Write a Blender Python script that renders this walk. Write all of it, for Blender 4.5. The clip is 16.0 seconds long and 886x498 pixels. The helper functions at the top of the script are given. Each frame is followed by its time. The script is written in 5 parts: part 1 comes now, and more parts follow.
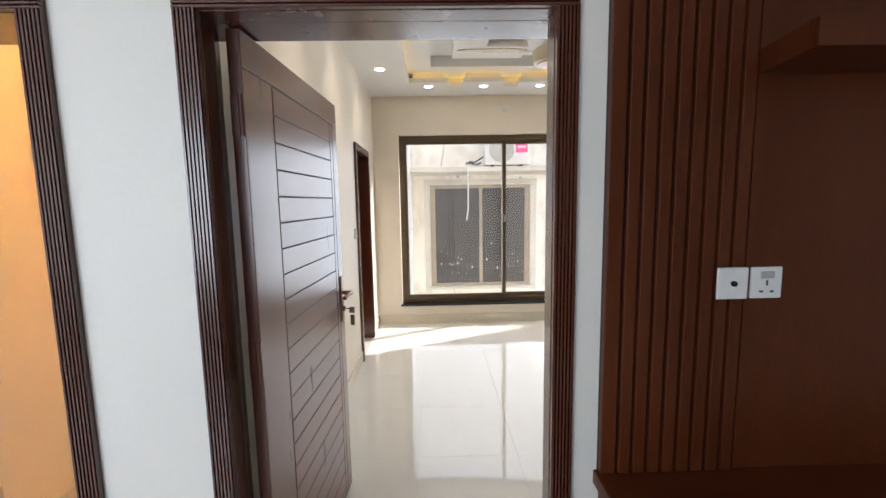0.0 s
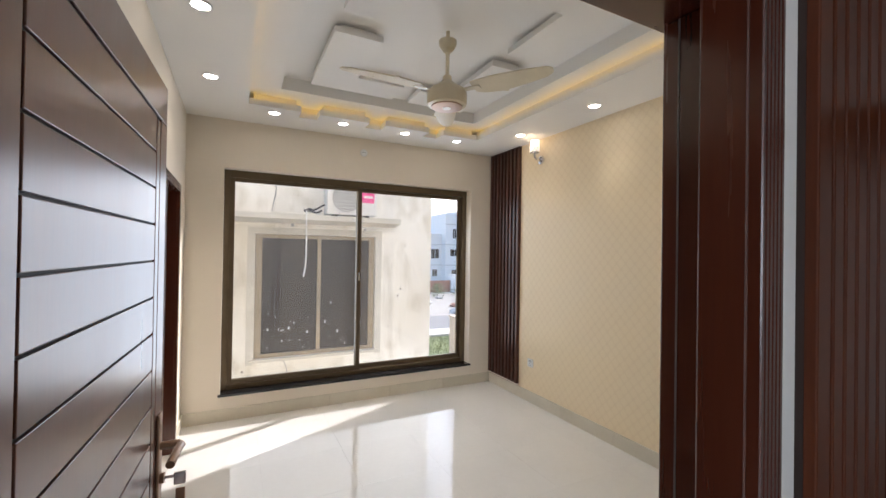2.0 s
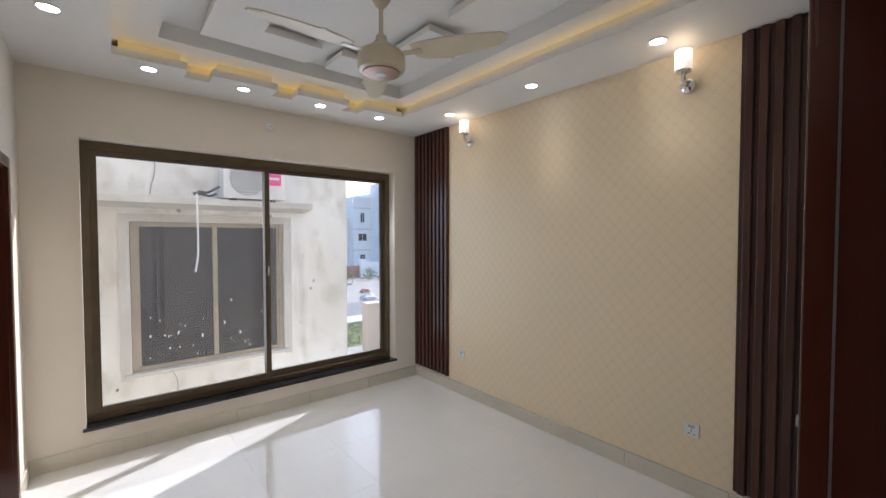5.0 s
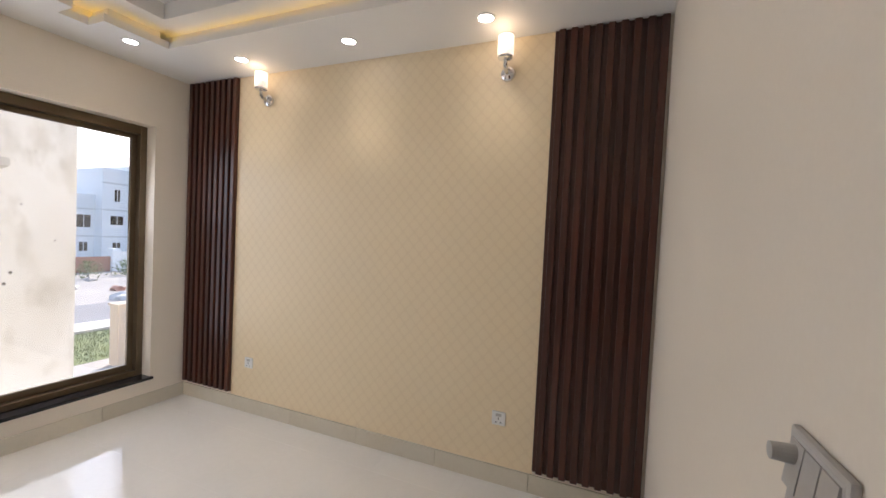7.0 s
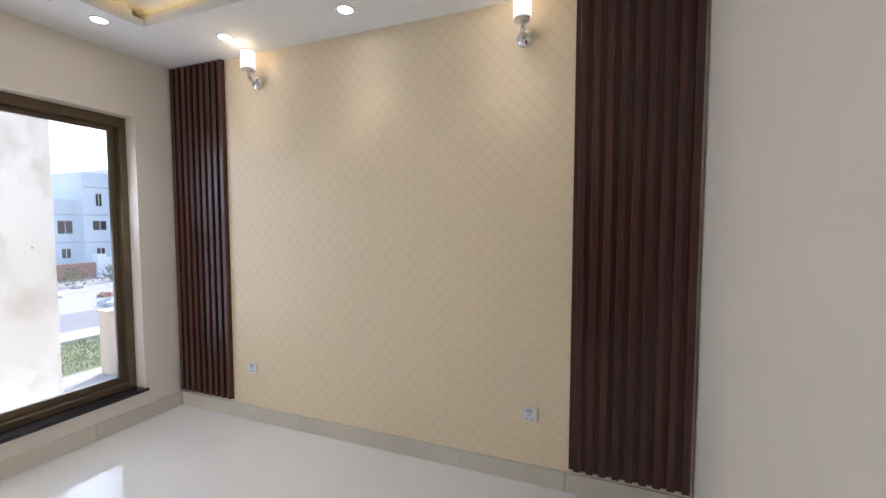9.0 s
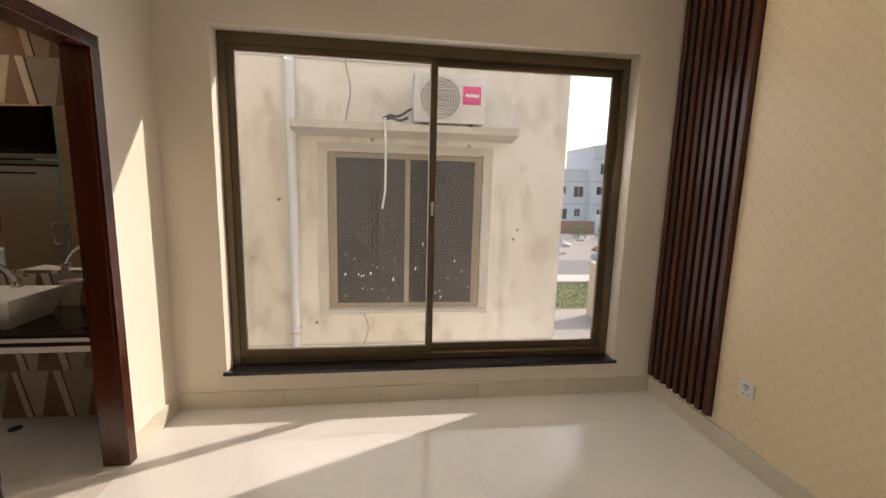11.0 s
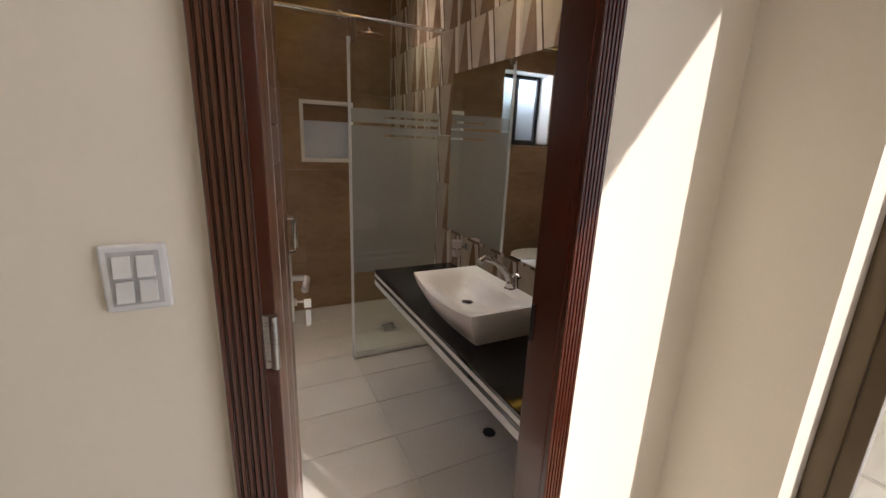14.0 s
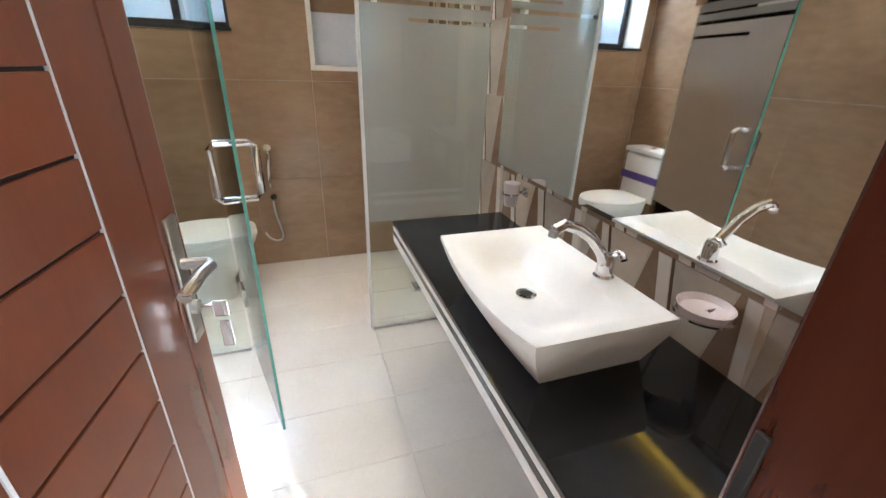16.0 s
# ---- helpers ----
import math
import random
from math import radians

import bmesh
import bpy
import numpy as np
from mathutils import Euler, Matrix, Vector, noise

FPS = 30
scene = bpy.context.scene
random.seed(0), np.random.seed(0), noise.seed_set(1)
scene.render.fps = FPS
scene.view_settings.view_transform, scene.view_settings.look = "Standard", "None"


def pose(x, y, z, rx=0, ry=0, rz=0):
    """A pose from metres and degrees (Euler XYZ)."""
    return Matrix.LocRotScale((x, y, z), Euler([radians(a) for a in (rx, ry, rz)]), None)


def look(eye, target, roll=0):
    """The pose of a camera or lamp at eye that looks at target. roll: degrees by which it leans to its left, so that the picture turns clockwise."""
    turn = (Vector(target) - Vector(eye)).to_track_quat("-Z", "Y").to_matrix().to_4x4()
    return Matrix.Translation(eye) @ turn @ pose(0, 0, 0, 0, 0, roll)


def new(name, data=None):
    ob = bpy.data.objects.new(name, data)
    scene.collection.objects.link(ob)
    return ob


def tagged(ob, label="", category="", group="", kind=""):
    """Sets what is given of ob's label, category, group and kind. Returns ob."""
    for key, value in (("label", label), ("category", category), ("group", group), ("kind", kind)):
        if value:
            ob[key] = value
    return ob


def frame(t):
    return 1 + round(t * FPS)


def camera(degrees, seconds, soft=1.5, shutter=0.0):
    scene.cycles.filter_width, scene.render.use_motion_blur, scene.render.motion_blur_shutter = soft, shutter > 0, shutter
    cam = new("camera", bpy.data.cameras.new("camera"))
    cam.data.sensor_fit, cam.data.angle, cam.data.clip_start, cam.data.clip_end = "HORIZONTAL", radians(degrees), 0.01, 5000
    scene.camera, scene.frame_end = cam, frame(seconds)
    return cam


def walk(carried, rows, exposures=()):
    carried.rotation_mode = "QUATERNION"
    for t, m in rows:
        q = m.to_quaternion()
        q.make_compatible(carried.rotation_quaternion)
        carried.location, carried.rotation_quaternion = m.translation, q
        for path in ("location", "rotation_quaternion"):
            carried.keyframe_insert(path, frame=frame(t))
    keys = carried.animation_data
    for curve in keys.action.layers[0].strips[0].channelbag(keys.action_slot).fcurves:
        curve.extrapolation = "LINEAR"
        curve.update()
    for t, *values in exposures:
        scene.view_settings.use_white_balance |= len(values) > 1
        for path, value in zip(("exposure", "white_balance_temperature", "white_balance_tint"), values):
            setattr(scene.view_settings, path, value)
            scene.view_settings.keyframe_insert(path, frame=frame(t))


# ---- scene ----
cam = camera(94.6, 16.0)
PATH = [
    (0, (1.237, 1.217, 1.646), (1.279, 3.204, 1.416), -1.0),
    (0.5, (1.122, 1.46, 1.683), (1.37, 3.435, 1.487), -0.7),
    (1, (1.044, 1.674, 1.646), (1.527, 3.61, 1.499), 0.8),
    (1.5, (0.929, 1.86, 1.684), (1.642, 3.727, 1.607), 1.3),
    (2, (0.904, 2.069, 1.708), (1.809, 3.853, 1.724), 0.9),
    (2.5, (0.927, 2.271, 1.732), (1.948, 3.983, 1.901), -0.7),
    (3, (0.956, 2.366, 1.787), (2.029, 4.046, 1.954), -0.7),
    (3.2, (0.944, 2.375, 1.785), (2.065, 4.021, 1.971), -0.3),
    (5.3, (0.917, 2.499, 1.742), (2.234, 3.999, 1.626), 0.4),
    (5.5, (0.929, 2.51, 1.696), (2.282, 3.976, 1.55), 0.8),
    (6, (1.019, 2.611, 1.697), (2.507, 3.937, 1.534), 1.5),
    (6.5, (1.167, 2.704, 1.682), (2.826, 3.816, 1.586), 2.2),
    (7, (1.261, 2.841, 1.668), (3.103, 3.616, 1.604), 2.7),
    (7.5, (1.279, 2.929, 1.694), (3.213, 3.435, 1.645), 2.8),
    (8, (1.276, 2.946, 1.702), (3.228, 3.377, 1.66), 2.5),
    (8.2, (1.261, 2.976, 1.683), (3.213, 3.41, 1.646), 2.0),
    (10.3, (1.76, 3.465, 1.597), (2.881, 5.101, 1.335), -0.5),
    (10.5, (1.774, 3.571, 1.576), (2.701, 5.323, 1.312), 0.3),
    (11, (1.888, 3.842, 1.564), (2.154, 5.801, 1.266), 1.5),
    (11.5, (1.908, 4.141, 1.589), (1.5, 6.07, 1.255), 1.9),
    (12, (1.821, 4.456, 1.577), (0.935, 6.217, 1.238), 1.2),
    (12.5, (1.728, 4.73, 1.587), (0.489, 6.264, 1.253), 0.4),
    (13, (1.611, 5.034, 1.592), (0.136, 6.335, 1.228), 0.9),
    (13.5, (1.446, 5.242, 1.565), (-0.193, 6.304, 1.134), 2.0),
    (14, (1.203, 5.387, 1.571), (-0.529, 6.249, 1.062), 2.3),
    (14.5, (1.015, 5.523, 1.537), (-0.784, 6.185, 0.968), 0.6),
    (15, (0.826, 5.642, 1.505), (-0.993, 6.197, 0.886), 0.6),
    (15.2, (0.79, 5.672, 1.496), (-1.026, 6.199, 0.846), -0.1),
    (15.6, (0.645, 5.717, 1.464), (-1.13, 6.262, 0.722), 0.1),
    (16, (0.509, 5.746, 1.422), (-1.208, 6.353, 0.596), 1.9),
]
U = 0.93  # metres to one unit of the plan below


def place(p):
    return Vector(p) * U


EXPOSURES = [
    (0.0, 1.96, 6150, 13), (0.5, 1.84, 6050, 13), (1.0, 1.74, 5900, 12), (1.5, 1.68, 6000, 14), (2.5, 1.58, 6100, 15), (3.2, 1.5, 5650, 15), (5.5, 1.35, 5650, 15), (6.5, 1.5, 5850, 17), (7.0, 1.66, 6100, 18), (8.2, 1.96, 5500, 17),
    (10.5, 1.08, 6100, 15), (11.0, 1.02, 7200, 18), (11.5, 0.92, 7100, 18), (12.5, 1.08, 6700, 15), (13.5, 1.22, 6400, 17), (14.5, 1.7, 6250, 17), (15.0, 2.22, 6100, 15), (15.5, 2.6, 5650, 10), (16.0, 2.95, 5400, 9),
]
walk(cam, [(t, look(place(eye), place(target), roll)) for t, eye, target, roll in PATH], EXPOSURES)

# ---- world and sun ----
world = bpy.data.worlds.new("sky")
scene.world = world
world.use_nodes = True
wn = world.node_tree.nodes
sky = wn.new("ShaderNodeTexSky")
sky.sky_type, sky.sun_disc = "NISHITA", False
SUN = Vector((1.0, 0.46, 0.62)).normalized()
sky.sun_elevation = math.asin(SUN.z)
sky.sun_rotation = math.atan2(SUN.x, SUN.y)
sky.dust_density = 3.0
world.node_tree.links.new(sky.outputs[0], wn["Background"].inputs[0])
wn["Background"].inputs[1].default_value = 0.15
sun = new("sun", bpy.data.lights.new("sun", "SUN"))
sun.data.energy, sun.data.angle, sun.data.color = 1.95, radians(0.6), (1.0, 0.96, 0.89)
sun.matrix_world = look(SUN * 30, (0, 0, 0))


def spot(name, p, watts, colour, angle=110, blend=0.8, aim=(0, 0, -1)):
    ob = new(name, bpy.data.lights.new(name, "SPOT"))
    ob.data.energy, ob.data.color, ob.data.spot_size, ob.data.spot_blend, ob.data.shadow_soft_size = watts, colour, radians(angle), blend, 0.03
    ob.matrix_world = look(place(p), place(p) + Vector(aim))
    return ob


def bulb(name, p, watts, colour, radius=0.03):
    ob = new(name, bpy.data.lights.new(name, "POINT"))
    ob.data.energy, ob.data.color, ob.data.shadow_soft_size = watts, colour, radius
    ob.location = place(p)
    return ob


def sky_lamp(name, p, target, wide, high, watts, colour):
    ob = new(name, bpy.data.lights.new(name, "AREA"))
    ob.data.shape, ob.data.size, ob.data.size_y, ob.data.energy, ob.data.color = "RECTANGLE", wide * U, high * U, watts, colour
    ob.matrix_world = look(place(p), place(target))
    return ob


WARM, SOFT, DAY = (1.0, 0.72, 0.42), (1.0, 0.86, 0.68), (0.86, 0.93, 1.0)
sky_lamp("hall_window_light", (-1.25, -1.45, 1.7), (-0.4, 2.0, 1.5), 1.9, 1.6, 17, DAY)
sky_lamp("bedroom_window_light", (2.2, 7.0, 1.4), (2.05, 5.0, 1.0), 2.7, 2.1, 11, DAY)
sky_lamp("bath_window_light", (-2.98, 5.1, 2.0), (-1.0, 5.4, 1.2), 0.8, 0.9, 50, DAY)
bulb("side_room_light", (-1.0, 3.0, 2.7), 20, (1.0, 0.47, 0.12), 0.06)


# ---- materials ----
def nodes_of(name):
    m = bpy.data.materials.new(name)
    m.use_nodes = True
    return m, m.node_tree.nodes, m.node_tree.links, m.node_tree.nodes["Principled BSDF"]


def grainy(name, dark, light, rough, scale=6.0, stretch=(1, 1, 1), fine=60.0, bump=0.1, metal=0.0, coat=0.0, contrast=(0.3, 0.7), piece=0.0, rough_var=0.08, spec=0.5, depth=0.002):
    """A surface with large stains between two colours, fine grain, uneven gloss and slight relief, in metres of the place."""
    m, n, l, b = nodes_of(name)
    geo = n.new("ShaderNodeNewGeometry")
    mp = n.new("ShaderNodeMapping")
    mp.inputs["Scale"].default_value = stretch
    l.new(geo.outputs["Position"], mp.inputs[0])
    big = n.new("ShaderNodeTexNoise")
    big.inputs["Scale"].default_value, big.inputs["Detail"].default_value = scale, 5
    small = n.new("ShaderNodeTexNoise")
    small.inputs["Scale"].default_value, small.inputs["Detail"].default_value = fine, 4
    l.new(mp.outputs[0], big.inputs["Vector"]), l.new(mp.outputs[0], small.inputs["Vector"])
    mix = n.new("ShaderNodeMix")
    mix.data_type = "FLOAT"
    mix.inputs[0].default_value = 0.3
    l.new(big.outputs[0], mix.inputs[2]), l.new(small.outputs[0], mix.inputs[3])
    value = mix.outputs[0]
    if piece:
        info, add = n.new("ShaderNodeObjectInfo"), n.new("ShaderNodeMath")
        add.operation = "MULTIPLY_ADD"
        l.new(info.outputs["Random"], add.inputs[0])
        add.inputs[1].default_value = piece
        l.new(value, add.inputs[2])
        sub = n.new("ShaderNodeMath")
        sub.operation = "SUBTRACT"
        l.new(add.outputs[0], sub.inputs[0])
        sub.inputs[1].default_value = piece / 2
        value = sub.outputs[0]
    ramp = n.new("ShaderNodeValToRGB")
    ramp.color_ramp.elements[0].position, ramp.color_ramp.elements[1].position = contrast
    ramp.color_ramp.elements[0].color, ramp.color_ramp.elements[1].color = (*dark, 1), (*light, 1)
    l.new(value, ramp.inputs[0]), l.new(ramp.outputs[0], b.inputs["Base Color"])
    rr = n.new("ShaderNodeMapRange")
    rr.inputs[3].default_value, rr.inputs[4].default_value = max(0.02, rough - rough_var), rough + rough_var
    l.new(big.outputs[0], rr.inputs[0]), l.new(rr.outputs[0], b.inputs["Roughness"])
    b.inputs["Metallic"].default_value, b.inputs["Coat Weight"].default_value = metal, coat
    b.inputs["Coat Roughness"].default_value, b.inputs["Specular IOR Level"].default_value = 0.22, spec
    if bump:
        bp = n.new("ShaderNodeBump")
        bp.inputs["Strength"].default_value, bp.inputs["Distance"].default_value = bump, depth
        l.new(small.outputs[0], bp.inputs["Height"]), l.new(bp.outputs[0], b.inputs["Normal"])
    return m


def glowing(name, colour, strength):
    m, n, l, b = nodes_of(name)
    b.inputs["Base Color"].default_value = (*colour, 1)
    b.inputs["Emission Color"].default_value, b.inputs["Emission Strength"].default_value = (*colour, 1), strength
    return m


def glassy(name, tint, rough=0.0, opaque=0.0):
    """A thin pane: clear with a Fresnel gloss, or frosted."""
    m, n, l, b = nodes_of(name)
    out = n["Material Output"]
    if rough:
        clear = n.new("ShaderNodeBsdfTranslucent")
        see = n.new("ShaderNodeBsdfTransparent")
        see.inputs[0].default_value = (*tint, 1)
        clear.inputs[0].default_value = (*tint, 1)
        body = n.new("ShaderNodeMixShader")
        body.inputs[0].default_value = opaque
        dust, both = n.new("ShaderNodeBsdfDiffuse"), n.new("ShaderNodeMixShader")
        dust.inputs[0].default_value = (*tint, 1)
        l.new(clear.outputs[0], both.inputs[1]), l.new(dust.outputs[0], both.inputs[2])
        l.new(see.outputs[0], body.inputs[1]), l.new(both.outputs[0], body.inputs[2])
    else:
        body = n.new("ShaderNodeBsdfTransparent")
        body.inputs[0].default_value = (*tint, 1)
    gloss = n.new("ShaderNodeBsdfGlossy")
    gloss.inputs["Roughness"].default_value = max(rough, 0.01)
    fres, mix = n.new("ShaderNodeFresnel"), n.new("ShaderNodeMixShader")
    fres.inputs[0].default_value = 1.45
    l.new(fres.outputs[0], mix.inputs[0]), l.new(body.outputs[0], mix.inputs[1]), l.new(gloss.outputs[0], mix.inputs[2])
    l.new(mix.outputs[0], out.inputs[0])
    return m


PAINT = grainy("cream_wall_paint", (0.74, 0.67, 0.56), (0.80, 0.73, 0.62), 0.5, 1.2, fine=90, bump=0.12, contrast=(0.25, 0.75))
HALLPAINT = grainy("off_white_wall_paint", (0.76, 0.74, 0.68), (0.82, 0.80, 0.75), 0.5, 1.2, fine=90, bump=0.12)
CEIL = grainy("white_ceiling_paint", (0.80, 0.79, 0.76), (0.86, 0.85, 0.82), 0.6, 1.0, fine=120, bump=0.06)
FLOOR = grainy("polished_cream_floor_tile", (0.70, 0.69, 0.655), (0.76, 0.75, 0.715), 0.045, 1.5, fine=25, bump=0.0, piece=0.03, rough_var=0.02, spec=0.45)
GROUT = grainy("grey_beige_grout", (0.60, 0.58, 0.54), (0.66, 0.64, 0.60), 0.7, 8)
SKIRT = grainy("cream_skirting_tile", (0.60, 0.55, 0.44), (0.68, 0.63, 0.52), 0.2, 3, fine=30, bump=0.0, piece=0.3)
WOOD = grainy("dark_red_brown_lacquered_wood", (0.040, 0.0082, 0.0038), (0.098, 0.022, 0.009), 0.25, 6, (3, 3, 0.15), 50, 0.06, coat=0.65, piece=0.15, contrast=(0.05, 0.95), depth=0.0006)
LEAFWOOD = grainy("brown_lacquered_door_wood", (0.085, 0.021, 0.008), (0.18, 0.046, 0.016), 0.3, 6, (2, 2, 0.3), 60, 0.05, coat=0.62, piece=0.2, contrast=(0.1, 0.9), depth=0.001)
GROOVE = grainy("dark_groove_wood", (0.015, 0.006, 0.004), (0.03, 0.012, 0.007), 0.6, 9, (3, 3, 0.3))
SLATWOOD = grainy("dark_mahogany_slat_wood", (0.034, 0.0092, 0.0045), (0.080, 0.022, 0.011), 0.35, 9, (4, 4, 0.2), 70, 0.12, coat=0.12, piece=0.25, depth=0.001)
PANELWOOD = grainy("brown_veneer_panel", (0.063, 0.0142, 0.0042), (0.112, 0.0272, 0.0082), 0.36, 4, (1, 3, 0.3), 70, 0.06, spec=0.25, depth=0.001)
ALU = grainy("bronze_anodised_aluminium", (0.105, 0.075, 0.042), (0.15, 0.11, 0.066), 0.38, 6, fine=200, bump=0.03, metal=0.5)
ALUGOLD = grainy("tan_anodised_aluminium", (0.30, 0.24, 0.16), (0.38, 0.31, 0.21), 0.45, 6, fine=200, bump=0.03, metal=0.3)
BLACKALU = grainy("black_aluminium", (0.015, 0.015, 0.016), (0.03, 0.03, 0.03), 0.4, 8, bump=0.0)
GRANITE = grainy("polished_black_granite", (0.004, 0.004, 0.005), (0.016, 0.016, 0.018), 0.06, 40, fine=300, bump=0.0, rough_var=0.03, spec=0.6)
MARBLE = grainy("white_marble_strip", (0.72, 0.70, 0.66), (0.84, 0.83, 0.80), 0.2, 8)
PLASTIC = grainy("white_plastic", (0.74, 0.74, 0.72), (0.80, 0.80, 0.78), 0.3, 20, bump=0.0)
SWITCH = grainy("satin_grey_white_plastic", (0.66, 0.65, 0.64), (0.72, 0.71, 0.70), 0.25, 20, bump=0.0)
SWITCHGAP = grainy("shaded_grey_plastic", (0.44, 0.43, 0.42), (0.50, 0.49, 0.48), 0.5, 20, bump=0.0)
GREYPLASTIC = grainy("silver_grey_plastic", (0.42, 0.41, 0.39), (0.5, 0.49, 0.47), 0.35, 20, bump=0.0, metal=0.2)
IVORY = grainy("ivory_enamel", (0.62, 0.55, 0.40), (0.70, 0.63, 0.47), 0.3, 8, bump=0.0, coat=0.3)
CERAMIC = grainy("white_glazed_ceramic", (0.80, 0.78, 0.73), (0.86, 0.85, 0.81), 0.42, 5, bump=0.0, rough_var=0.04, spec=0.25)
CHROME = grainy("polished_chrome", (0.72, 0.72, 0.73), (0.82, 0.82, 0.83), 0.08, 20, bump=0.0, metal=1.0, rough_var=0.03)
STEEL = grainy("brushed_steel", (0.5, 0.49, 0.46), (0.62, 0.61, 0.58), 0.3, 20, (1, 1, 20), 80, 0.05, metal=1.0)
BRASSY = grainy("copper_fan_plate", (0.30, 0.18, 0.115), (0.37, 0.23, 0.15), 0.35, 20, bump=0.0, metal=0.5)
DARK = grainy("dark_void", (0.008, 0.008, 0.008), (0.02, 0.018, 0.016), 0.7, 10, bump=0.0)
TRAV = grainy("brown_travertine_tile", (0.22, 0.135, 0.075), (0.40, 0.27, 0.165), 0.16, 1.5, (0.8, 0.8, 2.0), 12, 0.02, piece=0.05, contrast=(0.25, 0.75), rough_var=0.05)
T_BEIGE = grainy("beige_tile_print", (0.50, 0.40, 0.29), (0.62, 0.51, 0.38), 0.2, 6, fine=30, bump=0.02, piece=0.15)
T_BROWN = grainy("brown_tile_print", (0.20, 0.13, 0.08), (0.30, 0.20, 0.125), 0.2, 6, fine=30, bump=0.02, piece=0.15)
T_LIGHT = grainy("pale_tile_print", (0.60, 0.52, 0.42), (0.72, 0.64, 0.53), 0.2, 6, fine=30, bump=0.02, piece=0.15)
T_DARK = grainy("dark_tile_print", (0.09, 0.055, 0.033), (0.14, 0.09, 0.055), 0.25, 6, fine=30, bump=0.02)
T_GREY = grainy("taupe_tile_print", (0.36, 0.30, 0.23), (0.46, 0.39, 0.30), 0.2, 6, fine=30, bump=0.02, piece=0.15)
BFLOOR = grainy("light_grey_bath_floor_tile", (0.60, 0.56, 0.49), (0.68, 0.64, 0.57), 0.2, 3, fine=60, bump=0.02, piece=0.2)
LEDGE = grainy("stained_cement_ledge", (0.5, 0.47, 0.40), (0.68, 0.65, 0.57), 0.85, 2.5, fine=20, bump=0.4)
PVC = grainy("white_pvc_pipe", (0.66, 0.67, 0.68), (0.76, 0.77, 0.78), 0.4, 6, bump=0.0)
ACWHITE = grainy("white_ac_casing", (0.66, 0.66, 0.64), (0.74, 0.74, 0.72), 0.4, 8, bump=0.0)
ACGRILL = grainy("grey_ac_grille", (0.28, 0.28, 0.27), (0.36, 0.36, 0.35), 0.5, 8, bump=0.0)
PINK = grainy("pink_label", (0.72, 0.06, 0.25), (0.80, 0.10, 0.32), 0.4, 20, bump=0.0)
ORANGE = grainy("orange_ring", (0.55, 0.25, 0.08), (0.62, 0.3, 0.1), 0.6, 20, bump=0.0)
GROUND = grainy("dusty_ground", (0.25, 0.235, 0.21), (0.40, 0.37, 0.33), 0.9, 0.15, fine=2.5, bump=0.5, depth=0.05)
ASPHALT = grainy("grey_asphalt_road", (0.14, 0.14, 0.145), (0.20, 0.20, 0.205), 0.85, 0.3, fine=20, bump=0.3)
PAVE = grainy("pale_concrete_pavement", (0.5, 0.48, 0.44), (0.62, 0.6, 0.55), 0.8, 0.5, fine=12, bump=0.3)
GRASS = grainy("green_grass", (0.11, 0.15, 0.045), (0.2, 0.23, 0.08), 0.9, 1.0, fine=20, bump=0.6, depth=0.03)
HOUSE = grainy("white_house_render", (0.76, 0.75, 0.72), (0.86, 0.85, 0.82), 0.8, 0.3, fine=5, bump=0.1)
CREAMWALL = grainy("cream_boundary_wall", (0.58, 0.46, 0.33), (0.66, 0.54, 0.40), 0.85, 0.6, fine=8, bump=0.2)
BRICKRED = grainy("red_brick_far", (0.30, 0.13, 0.08), (0.42, 0.2, 0.13), 0.9, 1.5, fine=10, bump=0.3)
CARBODY = grainy("dark_grey_car_paint", (0.06, 0.07, 0.08), (0.09, 0.10, 0.115), 0.25, 3, bump=0.0, coat=0.5)
RUBBER = grainy("black_rubber", (0.012, 0.012, 0.012), (0.03, 0.03, 0.03), 0.7, 20, bump=0.0)
FARGLASS = grainy("dark_window_glass", (0.028, 0.02, 0.013), (0.06, 0.045, 0.031), 0.08, 1.3, (1, 1, 0.3), 5, spec=0.15, bump=0.0, rough_var=0.02)
PURPLE = grainy("purple_wrapping_band", (0.06, 0.035, 0.2), (0.1, 0.06, 0.28), 0.4, 20, bump=0.0)
WHITECABLE = grainy("white_cable", (0.7, 0.7, 0.68), (0.78, 0.78, 0.76), 0.5, 20, bump=0.0)
GLASS = glassy("slightly_dusty_window_glass", (0.97, 0.98, 0.98), 0.02, 0.02)
SHOWERGLASS = glassy("clear_green_glass", (0.93, 0.97, 0.95))
FROST = glassy("frosted_film", (0.82, 0.79, 0.74), 0.3, 0.34)
EDGE = grainy("green_glass_edge", (0.10, 0.30, 0.24), (0.16, 0.40, 0.32), 0.15, 20, bump=0.0)
FROSTWIN = glassy("obscured_window_glass", (0.45, 0.49, 0.52), 0.4, 0.9)
ACRYLIC = grainy("pale_pinkish_plastic", (0.66, 0.57, 0.55), (0.74, 0.66, 0.64), 0.2, 20, bump=0.0)
MIRROR = grainy("silver_mirror", (0.86, 0.88, 0.87), (0.88, 0.90, 0.89), 0.02, 5, bump=0.0, metal=1.0, rough_var=0.004)
LED = glowing("yellow_led_strip", (1.0, 0.61, 0.07), 0.6)
LENS = glowing("lit_downlight_lens", (1.0, 0.93, 0.82), 9.0)
SHADE = glowing("lit_glass_shade", (1.0, 0.84, 0.60), 0.95)
BEAD = glowing("lit_glass_bead", (1.0, 0.9, 0.76), 0.22)

